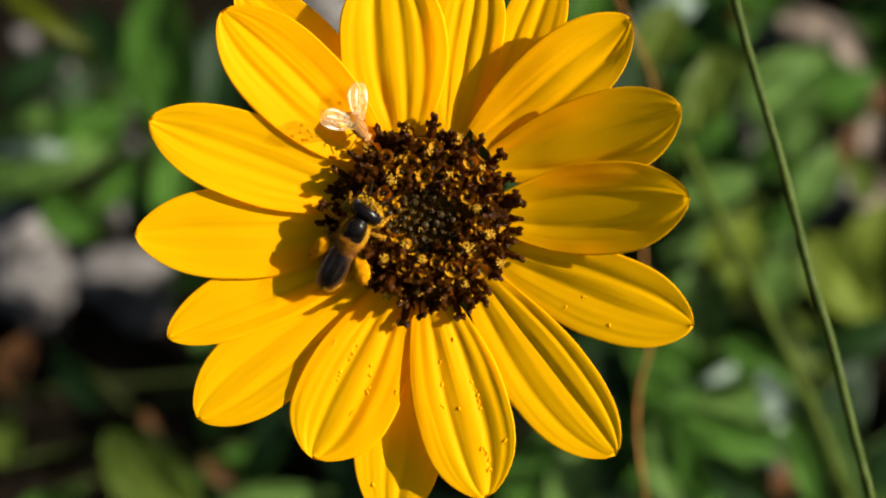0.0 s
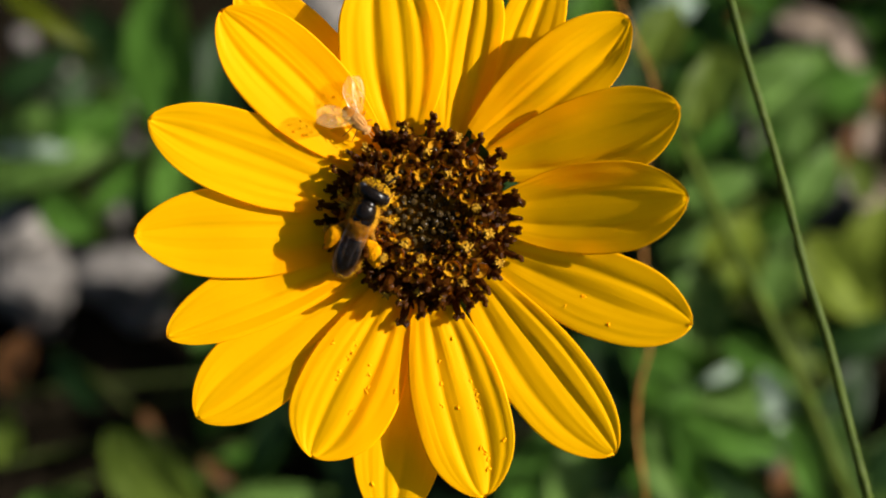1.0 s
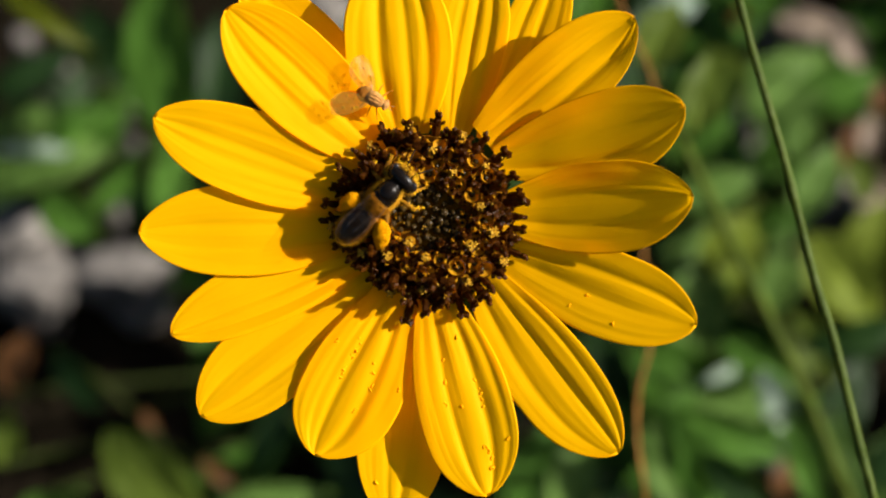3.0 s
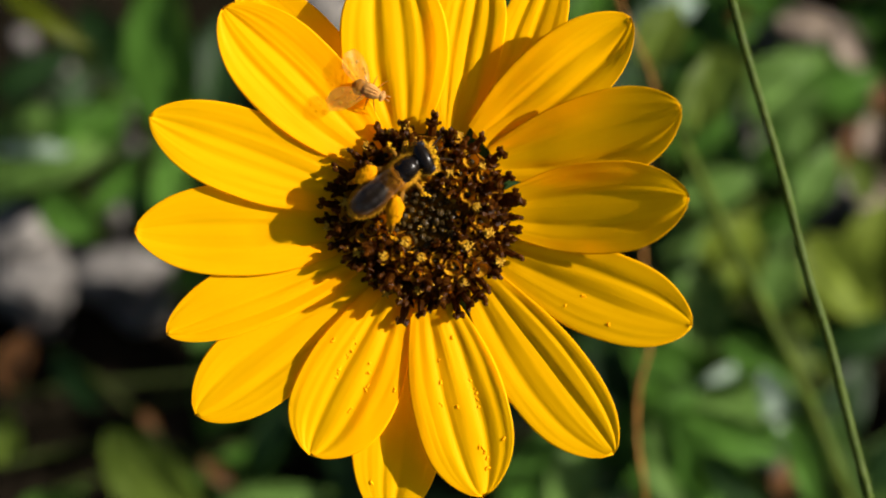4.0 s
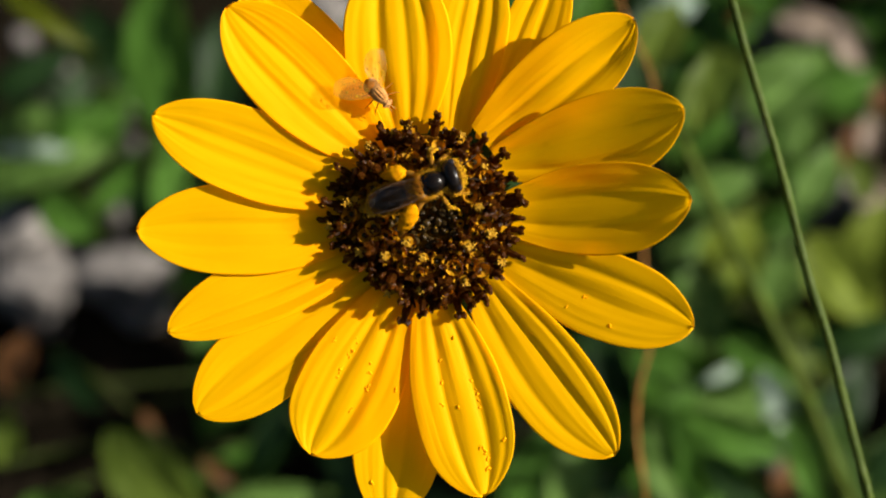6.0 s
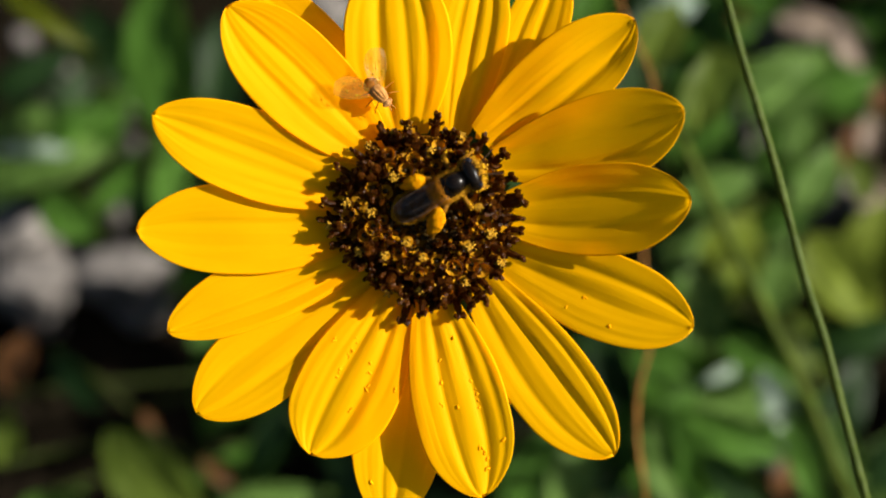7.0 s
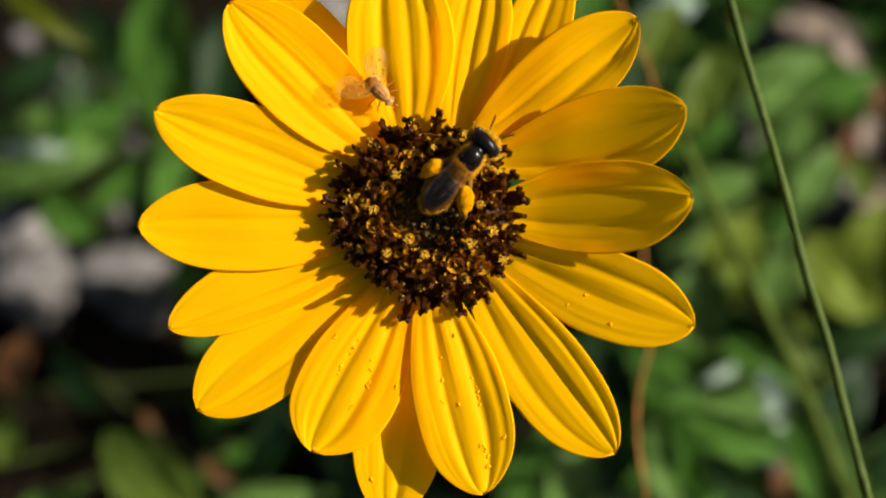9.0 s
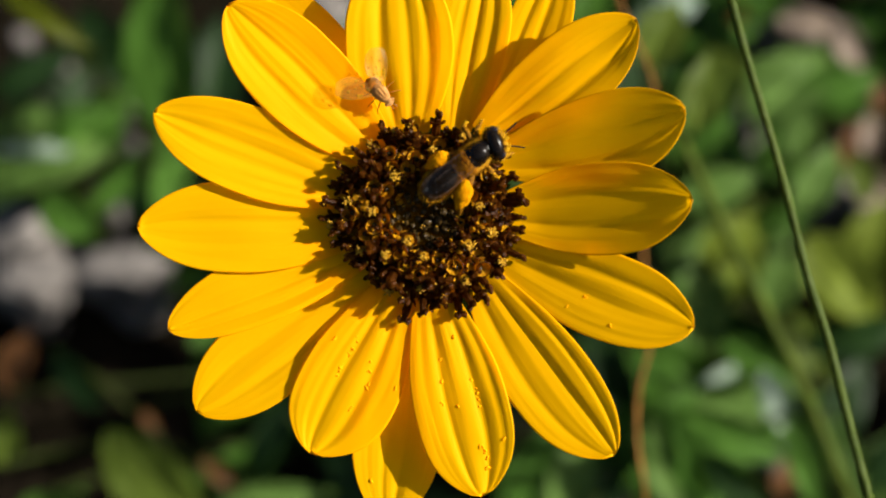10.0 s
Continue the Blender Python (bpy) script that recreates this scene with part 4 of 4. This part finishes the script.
leafy_plant("low plant with broad pale green leaves in the sun", [
    ((-43.55, 11.2), 17, 9.5, 8, 215, 5, -10, LEAF_PALE),
    # whitish blade laid over the pale leaf as its painted glint
    ((-44.6, 9.5), 12, 4.6, 4, 214, 0, -5, LEAF_GLINT),
    ((-43.9, 14.5), 5.5, 2.4, 20, 205, 0, -5, LEAF_PALE),
    ((-46.03, 8.10), 11.75, 3.71, 15, 182, -10, 10, LEAF_PALE),
    ((-41.08, 16.15), 10.52, 4.33, 60, 220, 10, 30, LEAF_DEEP_SHADED),
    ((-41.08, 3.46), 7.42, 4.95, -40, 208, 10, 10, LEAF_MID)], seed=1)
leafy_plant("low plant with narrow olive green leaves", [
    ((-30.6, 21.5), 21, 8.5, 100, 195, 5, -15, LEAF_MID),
    ((-25.4, 18.5), 16, 6.5, 80, 222, 5, 10, LEAF_DEEP_SHADED),
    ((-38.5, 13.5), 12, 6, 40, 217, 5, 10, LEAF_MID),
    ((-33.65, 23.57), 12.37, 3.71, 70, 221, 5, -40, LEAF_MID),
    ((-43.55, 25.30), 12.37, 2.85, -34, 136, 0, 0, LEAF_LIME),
    ((-36.75, 21.71), 11.14, 5.57, -60, 225, 0, 10, LEAF_DEEP_SHADED),
    ((-44.79, 19.24), 9.90, 4.33, 30, 222, 0, 10, LEAF_DEEP_SHADED),
    ((-29.94, 9.34), 12.37, 4.33, 80, 213, 0, 30, LEAF_MID),
    ((-35.20, 7.49), 9.90, 3.09, 50, 212, 0, 20, LEAF_MID)], seed=2)
leafy_plant("low plant with a round olive green leaf", [
    ((-31.4, -25.9), 16, 8.0, -48, 172, 0, 7, LEAF_OLIVE),
    ((-18.6, -27.4), 13, 3.6, 5, 176, 0, 0, LEAF_PALE),
    ((-48.01, -20.66), 6.19, 4.08, 80, 169, 0, 0, LEAF_OLIVE),
    ((-39.84, -14.79), 9, 4, -55, 192, 10, 20, LEAF_DEEP_SHADED),
    ((-18.81, -20.97), 9.90, 4.33, 70, 186, 0, -30, LEAF_DEEP_SHADED),
    ((-42.93, -27.47), 7.42, 2.47, 10, 180, 10, 20, LEAF_MID)], seed=3)
leafy_plant("bushy plant with deep green toothed leaves", [
    ((30.3, -17.6), 20, 6.0, 14, 176, 0, 5, LEAF_PALE),
    ((25.0, -25.0), 12, 4.6, -66, 150, 0, 5, LEAF_PALE),
    ((31.5, -20.6), 14, 4.6, -22, 153, 0, 8, LEAF_MID),
    ((20.6, -20.0), 12, 5.5, 35, 182, 0, 0, LEAF_MID),
    ((28.83, -21.59), 18.56, 6.80, 20, 186, 0, 0, LEAF_DEEP_SHADED),
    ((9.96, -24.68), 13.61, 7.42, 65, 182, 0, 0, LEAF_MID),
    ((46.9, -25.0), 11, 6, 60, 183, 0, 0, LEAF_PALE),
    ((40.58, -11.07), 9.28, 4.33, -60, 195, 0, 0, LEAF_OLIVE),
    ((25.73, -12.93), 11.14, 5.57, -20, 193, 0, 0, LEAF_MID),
    # four narrow whitish blades, painted glints on the leaves around them
    ((36.8, -17.2), 8.4, 3.4, -64, 166, 0, 15, LEAF_GLINT),
    ((30.9, -13.6), 6.2, 1.7, 32, 178, 0, 15, LEAF_GLINT),
    ((24.4, -18.0), 7.0, 2.2, 32, 166, 0, 15, LEAF_GLINT),
    ((15.0, -25.2), 6.0, 1.8, -70, 182, 0, 10, LEAF_GLINT),
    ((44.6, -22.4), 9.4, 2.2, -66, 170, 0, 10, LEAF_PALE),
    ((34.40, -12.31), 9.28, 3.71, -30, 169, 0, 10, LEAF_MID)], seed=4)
leafy_plant("bushy plant with drooping green leaves, some coloured dark as shaded", [
    # first leaf is coloured dark for the deep shade in this corner
    ((43.67, -17.26), 12.37, 5.57, 60, 189, 0, 10, LEAF_DEEP_SHADED),
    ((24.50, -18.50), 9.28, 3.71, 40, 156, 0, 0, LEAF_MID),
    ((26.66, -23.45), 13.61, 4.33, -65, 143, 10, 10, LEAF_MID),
    ((31.30, -25.30), 12.37, 4.33, -40, 156, 10, 20, LEAF_DEEP_SHADED),
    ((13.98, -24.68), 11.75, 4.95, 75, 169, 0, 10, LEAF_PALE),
    ((18.93, -25.30), 11.14, 4.33, 50, 182, 0, 10, LEAF_DEEP_SHADED),
    ((39.96, -24.06), 12.37, 3.71, -70, 156, 0, 10, LEAF_MID)], seed=8)
leafy_plant("leafy plant with mid green leaves in dappled sun", [
    ((37.9, 17.9), 11.75, 8.04, 40, 195, 0, 0, LEAF_PALE),
    ((43.3, 17.6), 10, 5, 15, 195, 0, 0, LEAF_MID),
    ((41.0, 7.6), 9, 4.5, 60, 188, 0, 0, LEAF_PALE),
    ((45.5, 8.6), 7, 3.4, 110, 195, 0, 0, LEAF_OLIVE),
    ((25.5, 20.0), 13, 7, 70, 221, 0, 0, LEAF_MID),
    ((30.07, 22.95), 11.14, 4.95, -60, 221, 0, 30, LEAF_DEEP_SHADED),
    ((22.02, 21.71), 13.61, 6.80, 80, 208, 0, 20, LEAF_DEEP_SHADED),
    ((31.61, 18.62), 8.66, 4.95, -40, 214, 0, 0, LEAF_OLIVE),
    ((31.92, 3.46), 9.28, 4.33, 30, 208, 0, 0, LEAF_OLIVE),
    ((26.66, 11.51), 8.04, 4.33, 70, 214, 0, 0, LEAF_MID)], seed=5)
leafy_plant("leafy plant with olive and pale green leaves", [
    ((28.21, 14.29), 12.37, 6.80, 50, 195, 0, 10, LEAF_MID),
    ((32.54, 9.34), 11.14, 4.95, -50, 208, 0, 40, LEAF_DEEP_SHADED),
    # short whitish blade added as a painted glint
    ((25.73, 26.54), 5.2, 4.0, 20, 195, 0, -20, LEAF_GLINT),
    ((35.76, 19.73), 5.57, 3.09, 25, 176, 0, -10, LEAF_PALE),
    ((28.52, 17.38), 9.28, 4.95, 75, 124, 0, 5, LEAF_OLIVE),
    ((23.88, 23.57), 8.04, 5.57, 60, 124, 0, 5, LEAF_OLIVE),
    ((15.84, 26.04), 9.90, 4.95, 70, 208, 0, 0, LEAF_MID),
    ((38.11, 9.34), 8.04, 3.71, -20, 213, 0, 20, LEAF_MID)], seed=9)
leafy_plant("leafy plant with soft green leaves", [
    ((30.07, 6.56), 9.28, 4.95, 20, 188, 0, 0, LEAF_PALE),
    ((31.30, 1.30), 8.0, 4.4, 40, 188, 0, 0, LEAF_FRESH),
    ((39.34, 12.43), 5.57, 3.71, 70, 195, 0, 0, LEAF_PALE),
    ((28.52, -3.65), 10.52, 5.57, 85, 195, 0, 5, LEAF_PALE),
    ((35.63, 2.54), 11.14, 4.95, 20, 207, 0, 20, LEAF_MID),
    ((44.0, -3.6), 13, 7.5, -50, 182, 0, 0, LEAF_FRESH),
    # dark colour here paints the shaded gap beside the brighter leaves
    ((45.5, -9.6), 12, 5.57, 10, 180, 0, 30, LEAF_DEEP_SHADED),
    ((33.78, -9.22), 11.14, 4.95, -30, 197, 0, 40, LEAF_DEEP_SHADED),
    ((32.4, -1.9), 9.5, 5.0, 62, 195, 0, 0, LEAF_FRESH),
    ((36.8, -2.6), 9.5, 5.2, 75, 200, 0, 0, LEAF_PALE),
    ((27.9, -7.6), 11, 6.4, 80, 195, 0, 0, LEAF_PALE),
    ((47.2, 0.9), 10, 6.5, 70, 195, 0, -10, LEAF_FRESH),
    ((26.97, 0.06), 7.42, 3.71, 45, 205, 0, 0, LEAF_PALE),
    ((23.26, 1.30), 7.42, 3.71, 15, 206, 0, 30, LEAF_DEEP_SHADED)], seed=6)
leafy_plant("dry brown leaves on a withered stem", [
    ((-46.64, -12.31), 7.42, 4.33, 70, 194, 0, -20, LEAF_DRY),
    ((-24.68, -24.68), 4.95, 1.73, -40, 183, 0, 0, LEAF_DRY),
    ((-32.11, -18.81), 3.09, 1.36, -50, 188, 0, 0, LEAF_DRY),
    ((37.49, -24.99), 4.33, 3.09, 80, 169, 0, 0, LEAF_DRY),
    ((48.01, 16.76), 3.71, 2.47, 80, 208, 0, 0, LEAF_DRY),
    ((44.4, 11.6), 5.5, 2.0, 70, 195, 0, 0, LEAF_DRY)], seed=7)


leafy_plant("withered stalk with pale tan curled leaves", [
    ((40.6, 24.6), 8.5, 3.2, -8, 208, 0, 5, LEAF_TAN),
    ((44.6, 22.2), 6.5, 3.4, -62, 208, 0, 5, LEAF_TAN),
    ((46.6, 12.6), 7.0, 2.8, 70, 208, 0, 5, LEAF_TAN),
    ((47.2, 6.2), 6.0, 4.4, -40, 211, 0, 0, LEAF_TAN),
    ((43.0, 8.8), 5.0, 2.2, 95, 213, 0, 0, LEAF_TAN)], seed=11)


def blade(name, label, keys, radius, material, depth, flat=1.0):
    """A stalk through (u, v) places of the focal plane at a depth, then down to the ground."""
    pts = [spot(*uv, -d) for uv, d in zip(keys, depth)]
    foot = Vector((pts[-1].x + 0.004, pts[-1].y + 0.02, -0.006))
    pts += [pts[-1].lerp(foot, 0.5) + Vector((0.003, -0.004, 0)), foot]
    ob = tagged(new(name), label, "grass")
    ob.location = foot
    line = curve_points(pts, 48)
    bm = bmesh.new()
    tube(bm, [p - foot for p in line], [radius * MM * (0.75 + 0.35 * i / 48) for i in range(49)], 10)
    part("stalk", bm, material, ob)
    return ob


grass = blade("wild_grass", "thin upright green grass stem beside the flower", [(29.9, 33.6), (31.68, 27.29), (33.35, 21.1), (35.2, 14.9), (37.0, 8.73), (38.6, 2.54), (40.2, -3.65), (42.2, -9.84), (43.75, -16.0), (45.3, -22.2), (46.7, -27.4), (49.2, -37.2)], 0.60, STALK, [22] * 12)
GRASS_FOOT = grass.location.copy()
blade("wild_grass", "soft yellow-green grass stalk behind the flower", [(22.64, 20.48), (25.12, 14.29), (29.14, 5.63), (33.78, -3.65), (37.49, -11.07), (40.27, -17.26), (42.75, -23.45), (45.53, -31.49)], 1.15, STRAW, [128] * 8)
blade("dry_grass", "thin dry brown stalk behind the flower", [(18.31, 29.76), (20.79, 23.57), (22.77, 19.24), (23.26, 14.91), (21.90, 6.87), (22.02, -2.41), (22.7, -9.84), (21.45, -15.40), (21.3, -20.97), (22.3, -29.63)], 0.28, TWIG, [85] * 10)


STONES = []


def stone(uv, wide, tall, seed, label):
    """A rough stone seen on a line of sight; its foot stands in the soil."""
    p = ground_spot(*uv)
    p = p.lerp(EYE, 0.018 / EYE.z)
    k = (p - EYE).length / (REACH * MM)
    STONES.append((p.x, p.y, wide * k * MM * 0.5 + 0.006))
    bm = bmesh.new()
    bmesh.ops.create_icosphere(bm, subdivisions=4, radius=1)
    off = Vector((seed * 5.3, 0, 0))
    high = tall * k * MM * 0.5
    for v in bm.verts:
        q = v.co.copy()
        q *= 1 + 0.4 * noise.noise(q * 1.1 + off) + 0.16 * noise.noise(q * 3.3 + off)
        z = q.z * high * 0.8
        if z < 0:
            z = q.z * (p.z + 0.006)
        v.co = Vector((q.x * wide * k * MM * 0.5, q.y * high, z + p.z))
    ob = link("stone", bm, STONE)
    ob.location = (p.x, p.y, 0)
    tagged(ob, label, "stone", "stones on the ground")


for uv, w, h, s in (((-46.64, 0.99), 8.04, 7.42, 1), ((-45.10, -3.03), 8.04, 4.95, 2), ((-35.20, -1.9), 10.6, 4.4, 3), ((-45.90, 23.20), 2.35, 1.86, 4), ((-41.82, 19.98), 2.47, 1.73, 5),
                       ((-13.55, 26.04), 7.42, 5.57, 6), ((38.11, 24.50), 4.95, 2.85, 7), ((45.04, 11.69), 3.46, 4.70, 8), ((47.39, 4.08), 5.57, 5.57, 9), ((33.47, 14.79), 3.09, 2.47, 10),
                       ((-35.20, 15.84), 2.47, 2.10, 11), ((-37.06, 5.32), 3.09, 2.72, 12), ((36.2, 26.0), 4.3, 3.0, 16), ((42.31, 6.56), 5.94, 3.46, 18)):
    stone(uv, w, h, s, "rough pale grey stone lying on the soil")

# leaf litter and small ground cover, thinning out with distance
bm = bmesh.new()
uv = bm.loops.layers.uv.new("UVMap")
rnd = random.Random(77)
for k in range(8000):
    if k < 4200:
        x, y = rnd.uniform(-0.34, 0.34), rnd.uniform(-0.12, 0.52)
    else:
        far, turn = 0.3 + 1.6 * rnd.random() ** 1.5, rnd.uniform(0, 2 * math.pi)
        x, y = far * math.cos(turn), 0.15 + far * math.sin(turn)
    dens = noise.noise(Vector((x * 9, y * 9, 2.5)))
    if dens < -0.25 + 0.2 * (-0.3 < x < -0.03):
        continue
    if any((x - sx) ** 2 + (y - sy) ** 2 < sr ** 2 for sx, sy, sr in STONES):
        continue
    L = rnd.uniform(0.010, 0.032) * (1 if k < 4200 else 2.2)
    rows = leaf_rows(L, L * rnd.uniform(0.3, 0.6), 0.15, 0.3, k, steps=5, half=1)
    m = pose(x, y, 0.002 + 0.05 * rnd.random() ** 1.6 * (1.0 if x > -0.02 else 0.5), rnd.uniform(-35, 35), rnd.uniform(-50, 20), rnd.uniform(0, 360))
    # more dark leaves at left paint it shaded, more mid green at right lit
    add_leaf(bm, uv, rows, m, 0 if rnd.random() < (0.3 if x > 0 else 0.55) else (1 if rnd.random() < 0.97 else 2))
tagged(link("ground_cover", bm, [LEAF_DEEP_SHADED, LEAF_MID, LEAF_DRY]), "small green leaves covering the soil", "plants", kind="stuff")

# ---- what moves ----
# flower head: seconds, shift across, shift up (mm), turn (degrees)
SWAY = [(0, -0.109, -0.199, 0.56), (0.5, -0.298, -0.11, 0.55), (1, -0.212, -0.132, 0.58), (1.5, 0.309, -0.027, 0.47), (2, 0.446, 0.021, 0.34), (2.5, 0.433, 0.026, 0.36),
        (4, -0.147, 0.008, 0.21), (4.5, -0.2, -0.004, 0.09), (5, 0.0, 0.0, 0.0), (5.5, 0.082, -0.006, -0.06), (7, 0.073, -0.009, -0.27), (7.5, -0.129, -0.003, -0.24),
        (8, -0.152, 0.052, -0.22), (8.5, 0.025, 0.174, -0.29), (9, 0.239, 0.284, -0.48), (9.5, 0.087, 0.127, -0.48), (10, 0.174, 0.116, -0.45)]
# grass stem: seconds, turn about its foot (degrees)
GRASS_SWAY = [(0, -0.11), (0.5, 0), (1, 0.07), (1.5, -0.27), (2, -0.42), (2.5, -0.41), (4, 0.01), (4.5, -0.04), (5, 0), (5.5, -0.08), (7, 0.23), (7.5, 0.155), (8, 0.27), (8.5, 0.165), (9, 0.08), (9.5, 0.18), (10, 0.04)]
# bee: seconds, place of the thorax, heading, height, nose up, turn of the head
BEE_ON_RIM = [(0, (-9.59, 2.17), 61, 5.4, 11, -8), (0.1, (-9.37, 2.58), 60, 5.4, 11, -13), (0.2, (-8.80, 2.95), 60, 5.4, 10, -5), (0.3, (-8.50, 3.83), 67, 5.5, 10, 1), (0.4, (-8.53, 4.11), 72, 5.6, 10, 5),
       (0.5, (-8.86, 4.08), 75, 5.6, 10, 2), (0.6, (-9.04, 4.30), 76, 5.6, 10, 1), (0.7, (-9.21, 3.95), 75, 5.6, 10, -2), (0.8, (-8.76, 3.54), 68, 5.6, 10, -6), (0.9, (-8.41, 3.89), 65, 5.6, 10, -6),
       (1, (-8.57, 4.01), 68, 5.6, 10, -8), (1.1, (-8.24, 4.31), 65, 5.7, 9, -5), (1.2, (-8.38, 5.38), 60, 5.7, 8, -14)]
BEE_TURNING = [(1.3, (-8.30, 6.48), 55, 5.8, 8, -24), (1.4, (-8.25, 6.37), 54, 5.8, 10, -21), (1.5, (-8.09, 6.85), 50, 5.8, 11, -22), (1.6, (-8.04, 6.87), 43, 5.8, 11, -19), (1.7, (-8.48, 6.34), 44, 5.8, 10, -17),
       (1.8, (-8.43, 5.96), 51, 5.8, 10, -16), (1.9, (-7.70, 6.14), 55, 5.8, 10, -16), (2, (-7.60, 6.24), 53, 5.8, 10, -14), (2.1, (-8.37, 5.41), 49, 5.8, 11, -9), (2.2, (-8.48, 5.18), 46, 5.8, 11, -6),
       (2.3, (-8.68, 5.03), 46, 5.8, 11, -8), (2.4, (-8.44, 5.15), 48, 5.8, 11, -12), (2.5, (-7.65, 5.06), 44, 5.8, 11, -11), (2.6, (-7.41, 5.08), 43, 5.8, 11, -10), (2.7, (-6.95, 5.31), 45, 5.9, 11, -8)]
BEE_ON_TOP = [(3.2, (-5.60, 6.70), 43, 6.4, 4, 0), (3.8, (-3.87, 8.48), 39, 6.7, -3, -8), (3.9, (-3.88, 8.79), 39, 6.7, -4, -13), (4, (-4.00, 8.75), 39, 6.7, -4, -13), (4.1, (-4.27, 8.24), 38, 6.7, -4, -7),
       (4.2, (-4.11, 7.81), 33, 6.7, -3, -6), (4.4, (-3.02, 7.71), 27, 6.7, -2, -5), (4.6, (-2.21, 7.83), 24, 6.7, -1, -5), (4.8, (-1.89, 7.95), 21, 6.7, 0, -5), (5, (-1.60, 8.10), 21, 6.7, 0, -3),
       (5.2, (-1.74, 8.26), 22, 6.7, 2, -0), (5.4, (-1.56, 8.44), 21, 6.7, 4, -4), (5.6, (-1.68, 7.79), 16, 6.7, 5, -4), (5.7, (-1.94, 7.48), 16, 6.7, 6, -6)]
BEE_CROSSING = [(6.2, (-0.2, 7.2), 22, 6.6, 8, 0), (6.8, (1.05, 6.85), 22, 6.4, 12, -0), (7, (1.18, 7.17), 29, 6.4, 12, -3), (7.2, (1.11, 6.93), 28, 6.4, 12, -5), (7.4, (1.18, 6.91), 26, 6.3, 12, -5),
       (7.6, (1.04, 6.90), 28, 6.3, 12, -5), (7.8, (0.86, 7.15), 33, 6.3, 12, -5), (8, (1.00, 7.55), 37, 6.3, 12, -5), (8.1, (1.09, 7.84), 39, 6.3, 10, -4), (8.2, (1.63, 8.11), 40, 6.3, 6, 1)]
BEE_FAR_SIDE = [(8.3, (1.99, 8.49), 42, 6.3, 4, -1), (8.4, (2.63, 9.08), 43, 6.3, 2, -2), (8.5, (2.88, 9.61), 45, 6.3, 1, -5), (8.6, (2.63, 9.64), 48, 6.3, 1, -7), (8.7, (2.71, 9.63), 49, 6.3, 2, -9),
       (8.8, (2.90, 9.70), 48, 6.3, 2, -8), (9, (3.05, 10.01), 48, 6.3, 2, -5), (9.2, (3.10, 10.15), 47, 6.3, 2, -11), (9.3, (3.24, 10.47), 47, 6.3, 2, -15), (9.4, (3.36, 10.51), 47, 6.3, 2, -15),
       (9.5, (3.46, 10.42), 46, 6.3, 2, -15), (9.6, (3.30, 10.54), 47, 6.3, 2, -19), (9.7, (3.30, 10.39), 44, 6.3, 2, -17), (9.8, (3.53, 10.37), 40, 6.3, 2, -17), (10, (3.80, 10.44), 38, 6.3, 2, -19)]
# fly: seconds, place, heading, height, lean towards the sun
FLY = [(0, (-9.18, 13.24), -48, 3.6, 30), (0.5, (-9.31, 13.36), -48, 3.6, 29), (0.9, (-9.31, 13.55), -46, 3.6, 26), (1.2, (-9.24, 15.22), -32, 3.6, 8), (1.5, (-8.69, 15.71), -26, 3.6, 4), (2.0, (-7.76, 15.96), -28, 3.6, 2), (2.5, (-7.33, 16.02), -30, 3.6, 0), (4.0, (-7.93, 17.26), -22, 3.6, 0), (4.3, (-7.8, 17.2), -30, 3.6, 0), (4.6, (-7.43, 17.07), -40, 3.6, 0), (5.0, (-7.12, 16.89), -47, 3.6, 0), (5.5, (-7.0, 16.89), -47, 3.6, 0), (7.0, (-7.0, 17.01), -47, 3.6, 0), (8.0, (-7.25, 17.07), -47, 3.6, 0), (9.0, (-6.81, 17.14), -45, 3.6, 0), (10, (-6.81, 17.07), -45, 3.6, 0)]


def facing(uv, n, heading, nose=0.0, lean=0.0):
    tip = Matrix.Rotation(radians(lean), 4, Vector((-math.sin(SUN_TURN), math.cos(SUN_TURN), 0)))
    m = VIEW @ tip @ pose(0, 0, 0, 0, 0, heading) @ pose(0, 0, 0, 0, -nose, 0)
    return Matrix.Translation(spot(*uv, n)) @ m.to_3x3().to_4x4()


def motions():
    walk(flower_head, [(t, TO_PLANT @ VIEW @ pose((HEAD_U + du) * MM, (HEAD_V + dv) * MM, 0, 0, 0, a)) for t, du, dv, a in SWAY])
    walk(grass, [(t, Matrix.Translation(GRASS_FOOT) @ Matrix.Rotation(radians(a), 4, NEAR)) for t, a in GRASS_SWAY])
    rows = BEE_ON_RIM + BEE_TURNING + BEE_ON_TOP + BEE_CROSSING + BEE_FAR_SIDE
    walk(bee, [(t, facing(uv, n, h, nose)) for t, uv, h, n, nose, _ in rows])
    walk(fly, [(t, facing(uv, n, h, 0, lean)) for t, uv, h, n, lean in FLY])
    walk(bee_head, [(t, pose(1.4 * MM, 0, -0.1 * MM, 0, 19, yaw)) for t, _, _, _, _, yaw in rows])
    rnd = random.Random(9)
    for k, limb in enumerate(bee_legs):
        size = 3 if k % 3 == 2 else 8
        walk(limb, [(0.5 * i, pose(0, 0, 0, rnd.uniform(-3, 3), rnd.uniform(-3, 3), rnd.uniform(-size, size) )) for i in range(21)])


motions()
